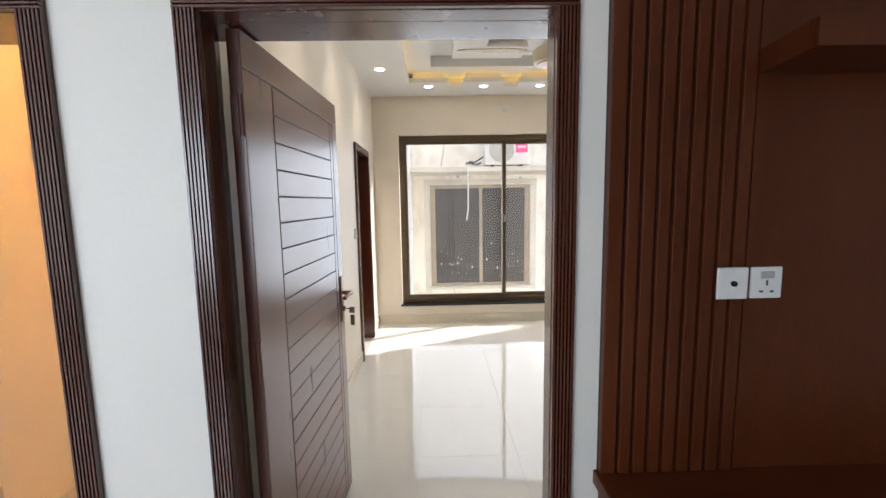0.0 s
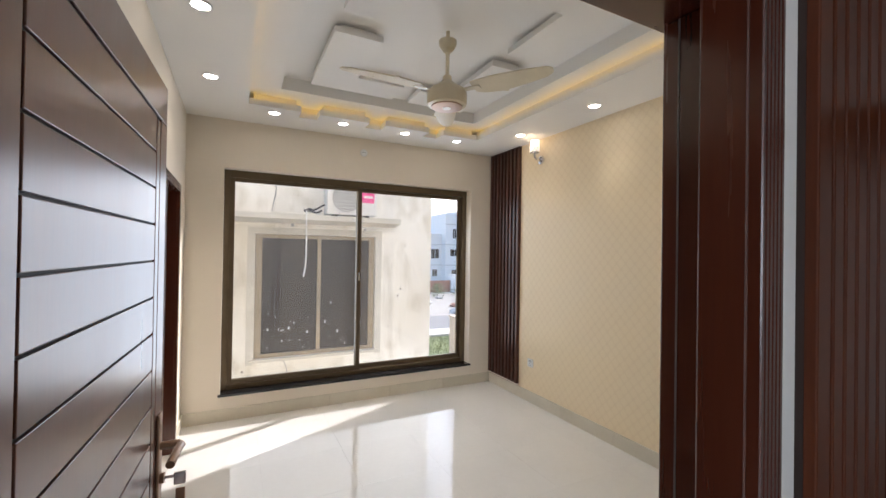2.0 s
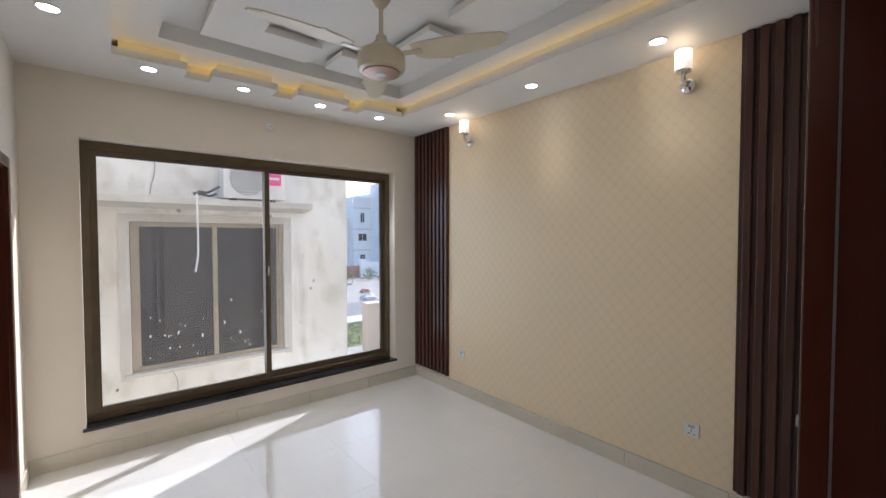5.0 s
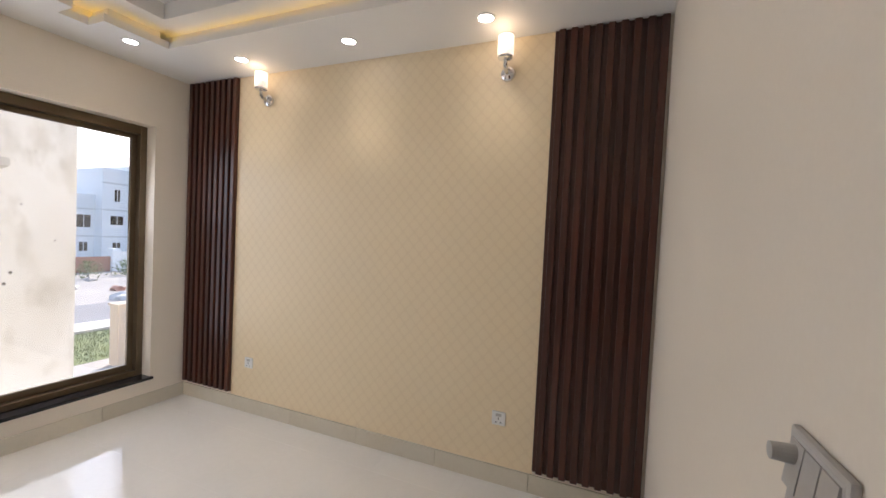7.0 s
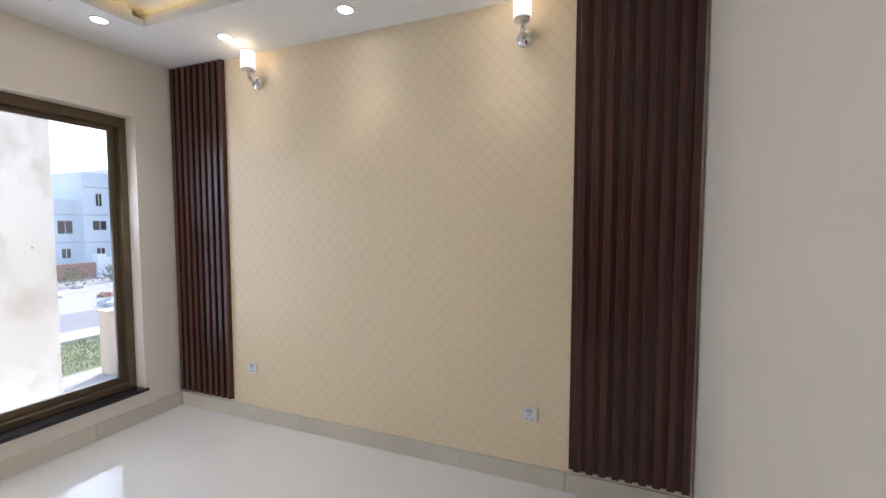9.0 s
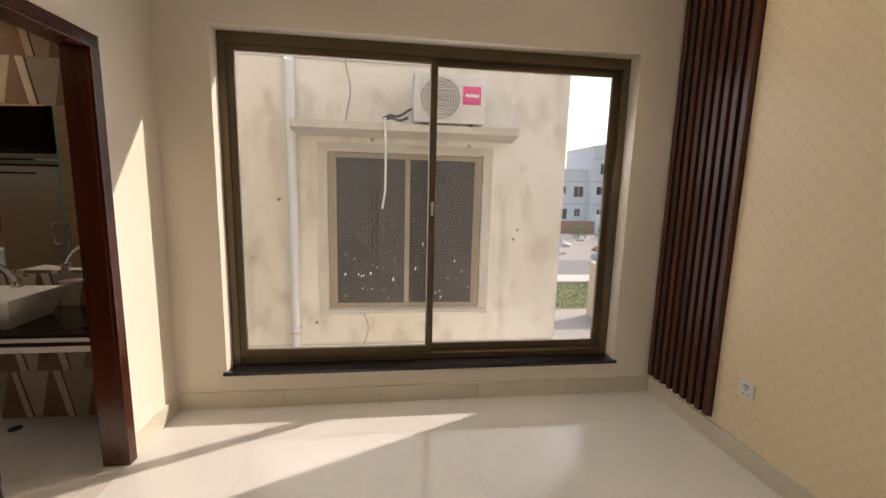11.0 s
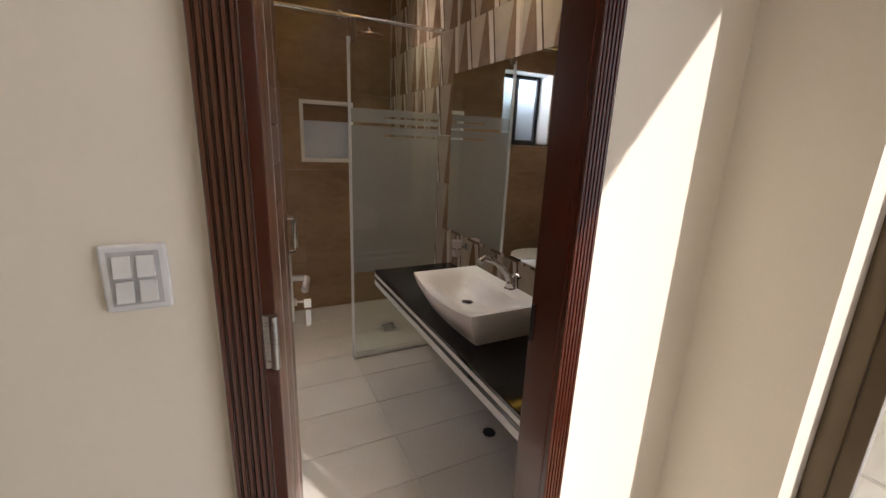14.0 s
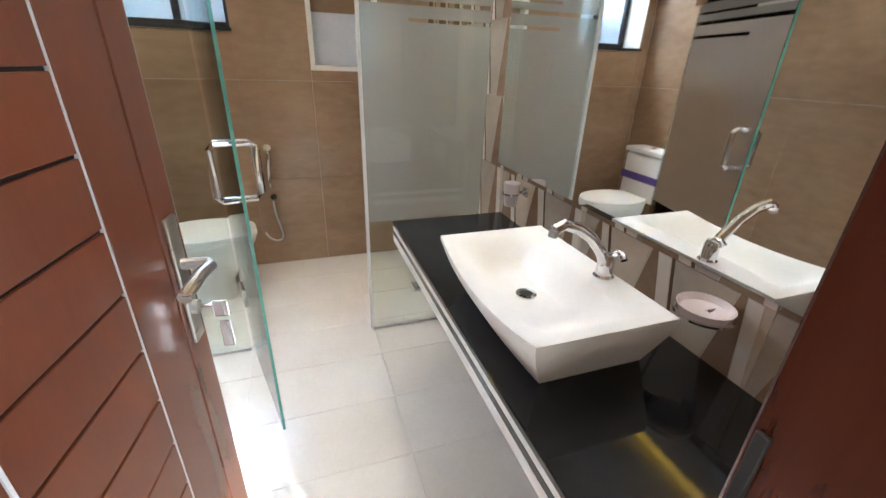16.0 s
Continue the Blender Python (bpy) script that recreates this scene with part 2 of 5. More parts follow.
# rendered wall: pale, with grey rain streaks, blotches and specks of dirt
CONCRETE, crn, crl, crb = nodes_of("stained_pale_rendered_wall")
cgeo = crn.new("ShaderNodeNewGeometry")


def stain(stretch, scale, low, high, dark):
    """A multiplier: dark where a noise of that stretch lies high."""
    mp_, no_, ra_ = crn.new("ShaderNodeMapping"), crn.new("ShaderNodeTexNoise"), crn.new("ShaderNodeValToRGB")
    mp_.inputs["Scale"].default_value = stretch
    no_.inputs["Scale"].default_value, no_.inputs["Detail"].default_value = scale, 6
    crl.new(cgeo.outputs["Position"], mp_.inputs[0]), crl.new(mp_.outputs[0], no_.inputs["Vector"])
    ra_.color_ramp.elements[0].position, ra_.color_ramp.elements[1].position = low, high
    ra_.color_ramp.elements[0].color, ra_.color_ramp.elements[1].color = (1, 1, 1, 1), (*dark, 1)
    crl.new(no_.outputs[0], ra_.inputs[0])
    return ra_.outputs[0], no_.outputs[0]


cbase = crn.new("ShaderNodeRGB")
cbase.outputs[0].default_value = (0.88, 0.85, 0.775, 1)
ctint = cbase.outputs[0]
for stretch, scale, low, high, dark in (((1, 1, 0.8), 0.6, 0.42, 0.66, (0.80, 0.77, 0.71)), ((1, 1, 0.12), 2.6, 0.58, 0.78, (0.74, 0.72, 0.68)), ((1, 1, 0.6), 5.0, 0.5, 0.8, (0.72, 0.69, 0.62)), ((1, 1, 1), 38.0, 0.66, 0.74, (0.6, 0.57, 0.5))):
    cmul = crn.new("ShaderNodeMix")
    cmul.data_type, cmul.blend_type = "RGBA", "MULTIPLY"
    cmul.inputs[0].default_value = 1.0
    shade_, grain_ = stain(stretch, scale, low, high, dark)
    crl.new(ctint, cmul.inputs[6]), crl.new(shade_, cmul.inputs[7])
    ctint = cmul.outputs[2]
crl.new(ctint, crb.inputs["Base Color"])
crb.inputs["Roughness"].default_value = 0.88
cbump = crn.new("ShaderNodeBump")
cbump.inputs["Strength"].default_value, cbump.inputs["Distance"].default_value = 0.4, 0.008
crl.new(grain_, cbump.inputs["Height"]), crl.new(cbump.outputs[0], crb.inputs["Normal"])

# wallpaper: cream damask lattice of two tones
WALLPAPER, wpn, wpl, wpb = nodes_of("cream_damask_wallpaper")
wgeo, wmap = wpn.new("ShaderNodeNewGeometry"), wpn.new("ShaderNodeMapping")
wmap.inputs["Scale"].default_value = (1, 1, 1)
wpl.new(wgeo.outputs["Position"], wmap.inputs[0])
wsep = wpn.new("ShaderNodeSeparateXYZ")
wpl.new(wmap.outputs[0], wsep.inputs[0])


def wave(source, period):
    k, s = wpn.new("ShaderNodeMath"), wpn.new("ShaderNodeMath")
    k.operation, s.operation = "MULTIPLY", "COSINE"
    wpl.new(source, k.inputs[0])
    k.inputs[1].default_value = 2 * math.pi / period
    wpl.new(k.outputs[0], s.inputs[0])
    return s.outputs[0]


wadd, wsum = wpn.new("ShaderNodeMath"), wpn.new("ShaderNodeMath")
wadd.operation, wsum.operation = "ADD", "ABSOLUTE"
wpl.new(wave(wsep.outputs["Y"], 0.088), wadd.inputs[0]), wpl.new(wave(wsep.outputs["Z"], 0.098), wadd.inputs[1]), wpl.new(wadd.outputs[0], wsum.inputs[0])
wnoise = wpn.new("ShaderNodeTexNoise")
wnoise.inputs["Scale"].default_value, wnoise.inputs["Detail"].default_value = 55, 3
wpl.new(wgeo.outputs["Position"], wnoise.inputs["Vector"])
wmul = wpn.new("ShaderNodeMath")
wmul.operation = "MULTIPLY_ADD"
wpl.new(wnoise.outputs[0], wmul.inputs[0])
wmul.inputs[1].default_value = 0.6
wpl.new(wsum.outputs[0], wmul.inputs[2])
wramp = wpn.new("ShaderNodeValToRGB")
wramp.color_ramp.elements[0].position, wramp.color_ramp.elements[1].position = 0.12, 1.3
wramp.color_ramp.elements[0].color, wramp.color_ramp.elements[1].color = (0.772, 0.635, 0.427, 1), (0.82, 0.685, 0.468, 1)
wpl.new(wmul.outputs[0], wramp.inputs[0]), wpl.new(wramp.outputs[0], wpb.inputs["Base Color"])
wrr = wpn.new("ShaderNodeMapRange")
wrr.inputs[3].default_value, wrr.inputs[4].default_value = 0.6, 0.36
wpl.new(wmul.outputs[0], wrr.inputs[0]), wpl.new(wrr.outputs[0], wpb.inputs["Roughness"])


# ---- building helpers (plan units) ----
SPOTS = {}


def box(x0, x1, y0, y1, z0, z1, bevel=0.0, bm=None, index=0):
    bm = bm or bmesh.new()
    vs = bmesh.ops.create_cube(bm, size=1.0, matrix=Matrix.LocRotScale(((x0 + x1) / 2, (y0 + y1) / 2, (z0 + z1) / 2), None, (abs(x1 - x0), abs(y1 - y0), abs(z1 - z0))))["verts"]
    for f in {f for v in vs for f in v.link_faces}:
        f.material_index = index
    if bevel:
        bmesh.ops.bevel(bm, geom=list({e for v in vs for e in v.link_edges}), offset=bevel, segments=2, affect="EDGES", profile=0.5)
    return bm


def rod(a, b, r0, r1=None, seg=16, bm=None, caps=True):
    bm, a, b = bm or bmesh.new(), Vector(a), Vector(b)
    turn = (b - a).to_track_quat("Z", "Y").to_matrix().to_4x4()
    bmesh.ops.create_cone(bm, cap_ends=caps, segments=seg, radius1=r0, radius2=r0 if r1 is None else r1, depth=(b - a).length, matrix=Matrix.Translation((a + b) / 2) @ turn)
    return bm


def lathe(profile, centre=(0, 0, 0), seg=24, bm=None):
    """Rings of (radius, height) round an upright axis."""
    bm = bm or bmesh.new()
    rings = []
    for r, z in profile:
        rings.append([bm.verts.new((centre[0] + r * math.cos(2 * math.pi * k / seg), centre[1] + r * math.sin(2 * math.pi * k / seg), centre[2] + z)) for k in range(seg)])
    for a, b in zip(rings, rings[1:]):
        for k in range(seg):
            bm.faces.new((a[k], a[(k + 1) % seg], b[(k + 1) % seg], b[k]))
    bm.faces.new(list(reversed(rings[0]))), bm.faces.new(rings[-1])
    return bm


def tube(points, r, seg=10, bm=None, closed=False):
    """A round bar along a line of points."""
    bm, pts, rings = bm or bmesh.new(), [Vector(p) for p in points], []
    up = Vector((0.13, 0.21, 0.97))
    for i, p in enumerate(pts):
        d = (pts[min(i + 1, len(pts) - 1)] - pts[max(i - 1, 0)]).normalized()
        s = d.cross(up).normalized()
        u = s.cross(d)
        rings.append([bm.verts.new(p + r * (math.cos(2 * math.pi * k / seg) * s + math.sin(2 * math.pi * k / seg) * u)) for k in range(seg)])
    for a, b in zip(rings, rings[1:]):
        for k in range(seg):
            bm.faces.new((a[k], a[(k + 1) % seg], b[(k + 1) % seg], b[k]))
    bm.faces.new(list(reversed(rings[0]))), bm.faces.new(rings[-1])
    return bm


def prism(outline, axis, a, b, bm=None):
    """A flat outline of (u, v) pushed from a to b along an axis: x takes (y, z), y takes (x, z), z takes (x, y)."""
    bm = bm or bmesh.new()

    def at(u, v, w):
        return {"x": (w, u, v), "y": (u, w, v), "z": (u, v, w)}[axis]

    lo, hi = [bm.verts.new(at(u, v, a)) for u, v in outline], [bm.verts.new(at(u, v, b)) for u, v in outline]
    n = len(outline)
    bm.faces.new(lo), bm.faces.new(list(reversed(hi)))
    for k in range(n):
        bm.faces.new((lo[k], hi[k], hi[(k + 1) % n], lo[(k + 1) % n]))
    return bm


def mesh_of(name, bm, material, origin=Vector((0, 0, 0)), smooth=False):
    bmesh.ops.recalc_face_normals(bm, faces=bm.faces)
    bm.transform(Matrix.Translation(-origin) @ Matrix.Scale(U, 4))
    data = bpy.data.meshes.new(name)
    bm.to_mesh(data)
    bm.free()
    for m in material if isinstance(material, (list, tuple)) else [material]:
        data.materials.append(m)
    if smooth:
        data.shade_smooth()
        data.set_sharp_from_angle(angle=radians(35))
    return data


def thing(name, base, label, category, group="", kind=""):
    ob = new(name)
    ob.location = place(base)
    SPOTS[ob] = place(base)
    return tagged(ob, label, category, group, kind)


def part(name, bm, material, parent, label="", smooth=False):
    ob = new(name, mesh_of(name, bm, material, SPOTS[parent], smooth))
    ob.parent = parent
    SPOTS[ob] = SPOTS[parent]
    return tagged(ob, label)


def single(name, bm, material, label, category, group="", kind="", base=(0, 0, 0), smooth=False):
    ob = new(name, mesh_of(name, bm, material, place(base), smooth))
    ob.location = place(base)
    SPOTS[ob] = place(base)
    return tagged(ob, label, category, group, kind)


def structure(name, bm, material, label):
    return single(name, bm, material, label, name.split("_")[0], kind="structure")


# ---- plan ----
XL, XR, YF, YN, YH, YE = 0.462, 3.96, 6.675, 2.612, 2.41, 2.602
BX0, BX1, BY0, BY1, BZ = -2.53, 0.35, 4.72, 6.675, 2.76
NW = 6.656  # tiled face of the mirror wall
WX0, WX1, WZ0, WZ1, YOUT = 0.79, 3.64, 0.265, 2.52, 6.97

# floors
structure("floor", box(-2.9, 4.2, -1.6, 6.95, -0.25, -0.0045), GROUT, "grey-beige grout bed under polished floor tiles")

# walls
bm = box(-2.9, WX0, YF, YOUT, -0.2, 3.3)
box(WX1, 4.2, YF, YOUT, -0.2, 3.3, bm=bm), box(WX0, WX1, YF, YOUT, -0.2, WZ0 - 0.02, bm=bm), box(WX0, WX1, YF, YOUT, WZ1, 3.3, bm=bm)
structure("wall_north", bm, PAINT, "cream painted outer wall with a wide window opening")
bm = box(BX1, XL, YN, 5.36, -0.1, 3.3)
box(BX1, XL, 6.14, YF, -0.1, 3.3, bm=bm), box(BX1, XL, 5.36, 6.14, 2.21, 3.3, bm=bm)
structure("wall_west", bm, PAINT, "cream painted wall with the bathroom doorway")
structure("wall_east", box(XR, 4.2, YH, YF, -0.1, 3.3), PAINT, "cream painted wall behind wallpaper and slats")
bm = box(0.165, 0.545, YH, YN, -0.1, 3.3)
box(0.545, 0.571, YH, 2.478, -0.1, 2.205, bm=bm)
box(1.692, 4.2, YH, YE - 0.004, -0.1, 2.998, bm=bm), box(1.692, 4.2, YH, YN, 2.998, 3.3, bm=bm), box(1.632, 1.692, YH, 2.478, -0.1, 2.205, bm=bm), box(0.545, 1.692, YH, YN, 2.205, 3.3, bm=bm), box(-0.85, 0.165, YH, YN, 2.205, 3.3, bm=bm), box(-2.9, -0.85, YH, YN, -0.1, 3.3, bm=bm)
box(-2.9, 4.2, YH - 0.004, YH, 2.9, 3.3, bm=bm)
structure("wall_south", bm, HALLPAINT, "off-white painted wall with two doorways")
bm = box(XL, 0.546, YN, YN + 0.004, 0, 3.1)
box(1.692, XR, YE - 0.004, YE, 0, 2.998, bm=bm), box(0.546, 1.692, YN, YN + 0.004, 2.205, 3.1, bm=bm)
structure("wall_south_bedroom_face", bm, PAINT, "cream painted bedroom side of the doorway wall")
structure("wall_bath_north", box(BX0 - 0.015, BX1, NW + 0.0125, YF + 0.004, -0.1, 3.0), HALLPAINT, "built-out wall behind the mirror tiles")
structure("wall_bath_south", box(-2.9, BX1, 4.6, BY0 - 0.015, -0.1, 3.3), HALLPAINT, "wall between bathroom and side room")
bm = box(-2.9, BX0 - 0.015, 2.6, 4.80, -0.1, 3.3)
box(-2.9, BX0 - 0.015, 5.42, 5.88, -0.1, 3.3, bm=bm), box(-2.9, BX0 - 0.015, 4.80, 5.42, -0.1, 1.58, bm=bm), box(-2.9, BX0 - 0.015, 4.80, 5.42, 2.30, 3.3, bm=bm)
box(-2.9, BX0 - 0.015, 6.30, YF, -0.1, 3.3, bm=bm), box(-2.9, BX0 - 0.015, 5.88, 6.30, -0.1, 1.37, bm=bm), box(-2.9, BX0 - 0.015, 5.88, 6.30, 1.85, 3.3, bm=bm), box(-2.9, -2.72, 5.88, 6.30, 1.37, 1.85, bm=bm)
structure("wall_bath_west", bm, HALLPAINT, "outer bathroom wall with a small window and a niche")
bm = box(-2.9, -2.7, -1.6, 2.6, -0.1, 3.3)
box(4.2, 4.4, -1.6, YF, -0.1, 3.3, bm=bm)
box(-2.9, -2.2, -1.6, -1.4, -0.1, 3.3, bm=bm), box(-0.3, 4.2, -1.6, -1.4, -0.1, 3.3, bm=bm), box(-2.2, -0.3, -1.6, -1.4, -0.1, 0.9, bm=bm), box(-2.2, -0.3, -1.6, -1.4, 2.5, 3.3, bm=bm)
structure("wall_hall", bm, HALLPAINT, "plain off-white walls closing the hall")
structure("wall_side_room_stub", box(-1.3, -0.93, 3.15, 4.6, 0, 3.0), HALLPAINT, "white wall return inside the side room")

# ceilings
bm = box(-2.9, 4.2, -1.6, YH, 3.0, 3.3)
box(-2.9, BX1, YN, 4.6, 3.0, 3.3, bm=bm)
structure("ceiling_hall", bm, CEIL, "plain white ceiling of hall and side room")
bm = box(XL, XR, YN, YF, 3.225, 3.4)
CX0, CX1, CY0, CY1, NOTCH = 0.986, 3.35, 3.10, 6.08, 0.18
box(XL, CX0, YN, YF, 3.0, 3.055, bm=bm), box(CX1, XR, YN, YF, 3.0, 3.055, bm=bm)
box(CX0, CX1, CY1 + NOTCH, YF, 3.0, 3.055, bm=bm), box(CX0, CX1, YN, CY0 - NOTCH, 3.0, 3.055, bm=bm)
TEETH = ((CX0, 1.43), (1.60, 2.09), (2.26, 2.75), (2.92, CX1))
for a, b in TEETH:
    box(a, b, CY1, CY1 + NOTCH, 3.0, 3.055, bm=bm), box(a, b, CY0 - NOTCH, CY0, 3.0, 3.055, bm=bm)
box(XL, 1.234, YN, YF, 3.112, 3.225, bm=bm), box(3.19, XR, YN, YF, 3.112, 3.225, bm=bm), box(1.234, 3.19, 5.89, YF, 3.112, 3.225, bm=bm), box(1.234, 3.19, YN, 3.30, 3.112, 3.225, bm=bm)
box(XL, CX0 - 0.04, YN, YF, 3.055, 3.112, bm=bm), box(CX1 + 0.04, XR, YN, YF, 3.055, 3.112, bm=bm), box(CX0 - 0.04, CX1 + 0.04, CY1 + NOTCH + 0.04, YF, 3.055, 3.112, bm=bm), box(CX0 - 0.04, CX1 + 0.04, YN, CY0 - NOTCH - 0.04, 3.055, 3.112, bm=bm)
for a, b in TEETH:
    box(a + 0.04, b - 0.04, CY1 + 0.04, CY1 + NOTCH + 0.04, 3.055, 3.112, bm=bm), box(a + 0.04, b - 0.04, CY0 - NOTCH - 0.04, CY0 - 0.04, 3.055, 3.112, bm=bm)
for x0, x1, y0, y1 in ((1.46, 1.79, 4.78, 5.75), (1.79, 2.20, 5.43, 5.75), (2.64, 2.95, 4.70, 5.75), (2.36, 2.64, 5.43, 5.75), (2.64, 2.95, 3.60, 4.50), (2.33, 2.64, 3.60, 3.94), (1.46, 1.79, 3.60, 4.53), (1.79, 2.10, 3.60, 3.94)):
    box(x0, x1, y0, y1, 3.15, 3.19, bm=bm)
    box(x0 + 0.04, x1 - 0.04, y0 + 0.04, y1 - 0.04, 3.19, 3.226, bm=bm)
structure("ceiling", bm, CEIL, "white stepped plaster ceiling with a stepped cove and dropped square panels")
strip = thing("led_strip", (2.2, 4.6, 3.06), "yellow glowing LED strip in the ceiling cove", "light strip")


def ribbon(x0, x1, y0, y1):
    """A flat tape lying on the cove's ledge, behind its lip."""
    part("ribbon", box(x0, x1, y0, y1, 3.0555, 3.0585), LED, strip)


ribbon(CX0 - 0.036, CX0 - 0.018, CY0 - 0.02, CY1 + 0.02), ribbon(CX1 + 0.018, CX1 + 0.036, CY0 - 0.02, CY1 + 0.02)
for near, far in ((CY1, 1), (CY0, -1)):
    for a, b in TEETH:
        y = near + far * 0.027
        ribbon(a + 0.038, b - 0.038, y - 0.009, y + 0.009)
    for (_, a), (b, _) in zip(TEETH, TEETH[1:]):
        y = near + far * (NOTCH + 0.027)
        ribbon(a - 0.036, b + 0.036, y - 0.009, y + 0.009)
        for x in (a - 0.027, b + 0.027):
            y0, y1 = sorted((near + far * 0.04, near + far * (NOTCH + 0.016)))
            ribbon(x - 0.009, x + 0.009, y0, y1)
bm = box(BX0, BX1, BY0, BY1, 2.86, 3.3)
box(BX0 - 0.02, BX1, BY0 - 0.02, 5.15, BZ, 2.86, bm=bm), box(BX0 - 0.02, BX1, 6.25, BY1, BZ, 2.86, bm=bm), box(BX0 - 0.02, -2.05, 5.15, 6.25, BZ, 2.86, bm=bm), box(-0.3, BX1, 5.15, 6.25, BZ, 2.86, bm=bm)
structure("ceiling_bath", bm, CEIL, "white bathroom ceiling with a lit recess")
glow = thing("bath_led_strip", (-1.2, 5.7, 2.8), "yellow LED strip in the bathroom ceiling recess", "light strip")
for b4 in ((-2.04, -2.03, 5.2, 6.2), (-0.32, -0.31, 5.2, 6.2), (-2.0, -0.35, 5.16, 5.17), (-2.0, -0.35, 6.23, 6.24)):
    part("ribbon", box(*b4, 2.79, 2.83), LED, glow)


EDGEBAND = grainy("pale_grey_edge_band", (0.34, 0.32, 0.30), (0.42, 0.40, 0.37), 0.25, 8, bump=0.0)

SEAM = grainy("grey_brown_seam", (0.13, 0.105, 0.095), (0.19, 0.155, 0.14), 0.35, 12, bump=0.0)
GLINT = grainy("pale_satin_groove_glint", (0.55, 0.53, 0.51), (0.63, 0.61, 0.59), 0.2, 12, bump=0.0)

# ---- doors ----
def flutes(a, b, face, out, n=6):
    """The outline of a fluted casing between a and b, standing out from face by out (signed)."""
    w = (b - a) / n
    line = [(a, face), (a, face + out * 0.9)]
    for k in range(n):
        u = a + k * w
        line += [(u + w * 0.15, face + out), (u + w * 0.68, face + out), (u + w * 0.8, face + out * 0.55), (u + w * 0.95, face + out * 0.55)]
    return line + [(b, face + out * 0.9), (b, face)]


def swap(line):
    return [(v, u) for u, v in line]


def door_set(name, label, lo, hi, top, face_a, face_b, axis, cas=0.068, out=0.022, faces=(0, 1)):
    """A lining with fluted casings on the faces of a wall that have them. axis: the way along which the opening is measured."""
    d = thing(name, (lo, face_a, 0) if axis == "x" else (face_a, lo, 0), label, "door frame", kind="structure")

    def slab(u0, u1, v0, v1, z0, z1, bevel=0.004):
        return box(u0, u1, v0, v1, z0, z1, bevel) if axis == "x" else box(v0, v1, u0, u1, z0, z1, bevel)

    part("jamb", slab(lo - 0.04, lo, face_a - 0.004, face_b + 0.004, 0, top), WOOD, d)
    part("jamb", slab(hi, hi + 0.04, face_a - 0.004, face_b + 0.004, 0, top), WOOD, d)
    part("lintel", slab(lo - 0.04, hi + 0.04, face_a - 0.004, face_b + 0.004, top, top + 0.035), WOOD, d)
    for face, way in [((face_a, -1), (face_b, 1))[k] for k in faces]:
        for a, b in ((lo - cas, lo - 0.002), (hi + 0.002, hi + cas)):
            line = flutes(a, b, face, way * out)
            part("casing", prism(line if axis == "x" else swap(line), "z", 0, top + 0.002), WOOD, d, "fluted dark wood casing")
        line = swap(flutes(top + 0.002, top + cas, face, way * out))
        part("casing", prism(line if axis == "x" else line, "x" if axis == "x" else "y", lo - cas, hi + cas), WOOD, d, "fluted dark wood casing")
    return d


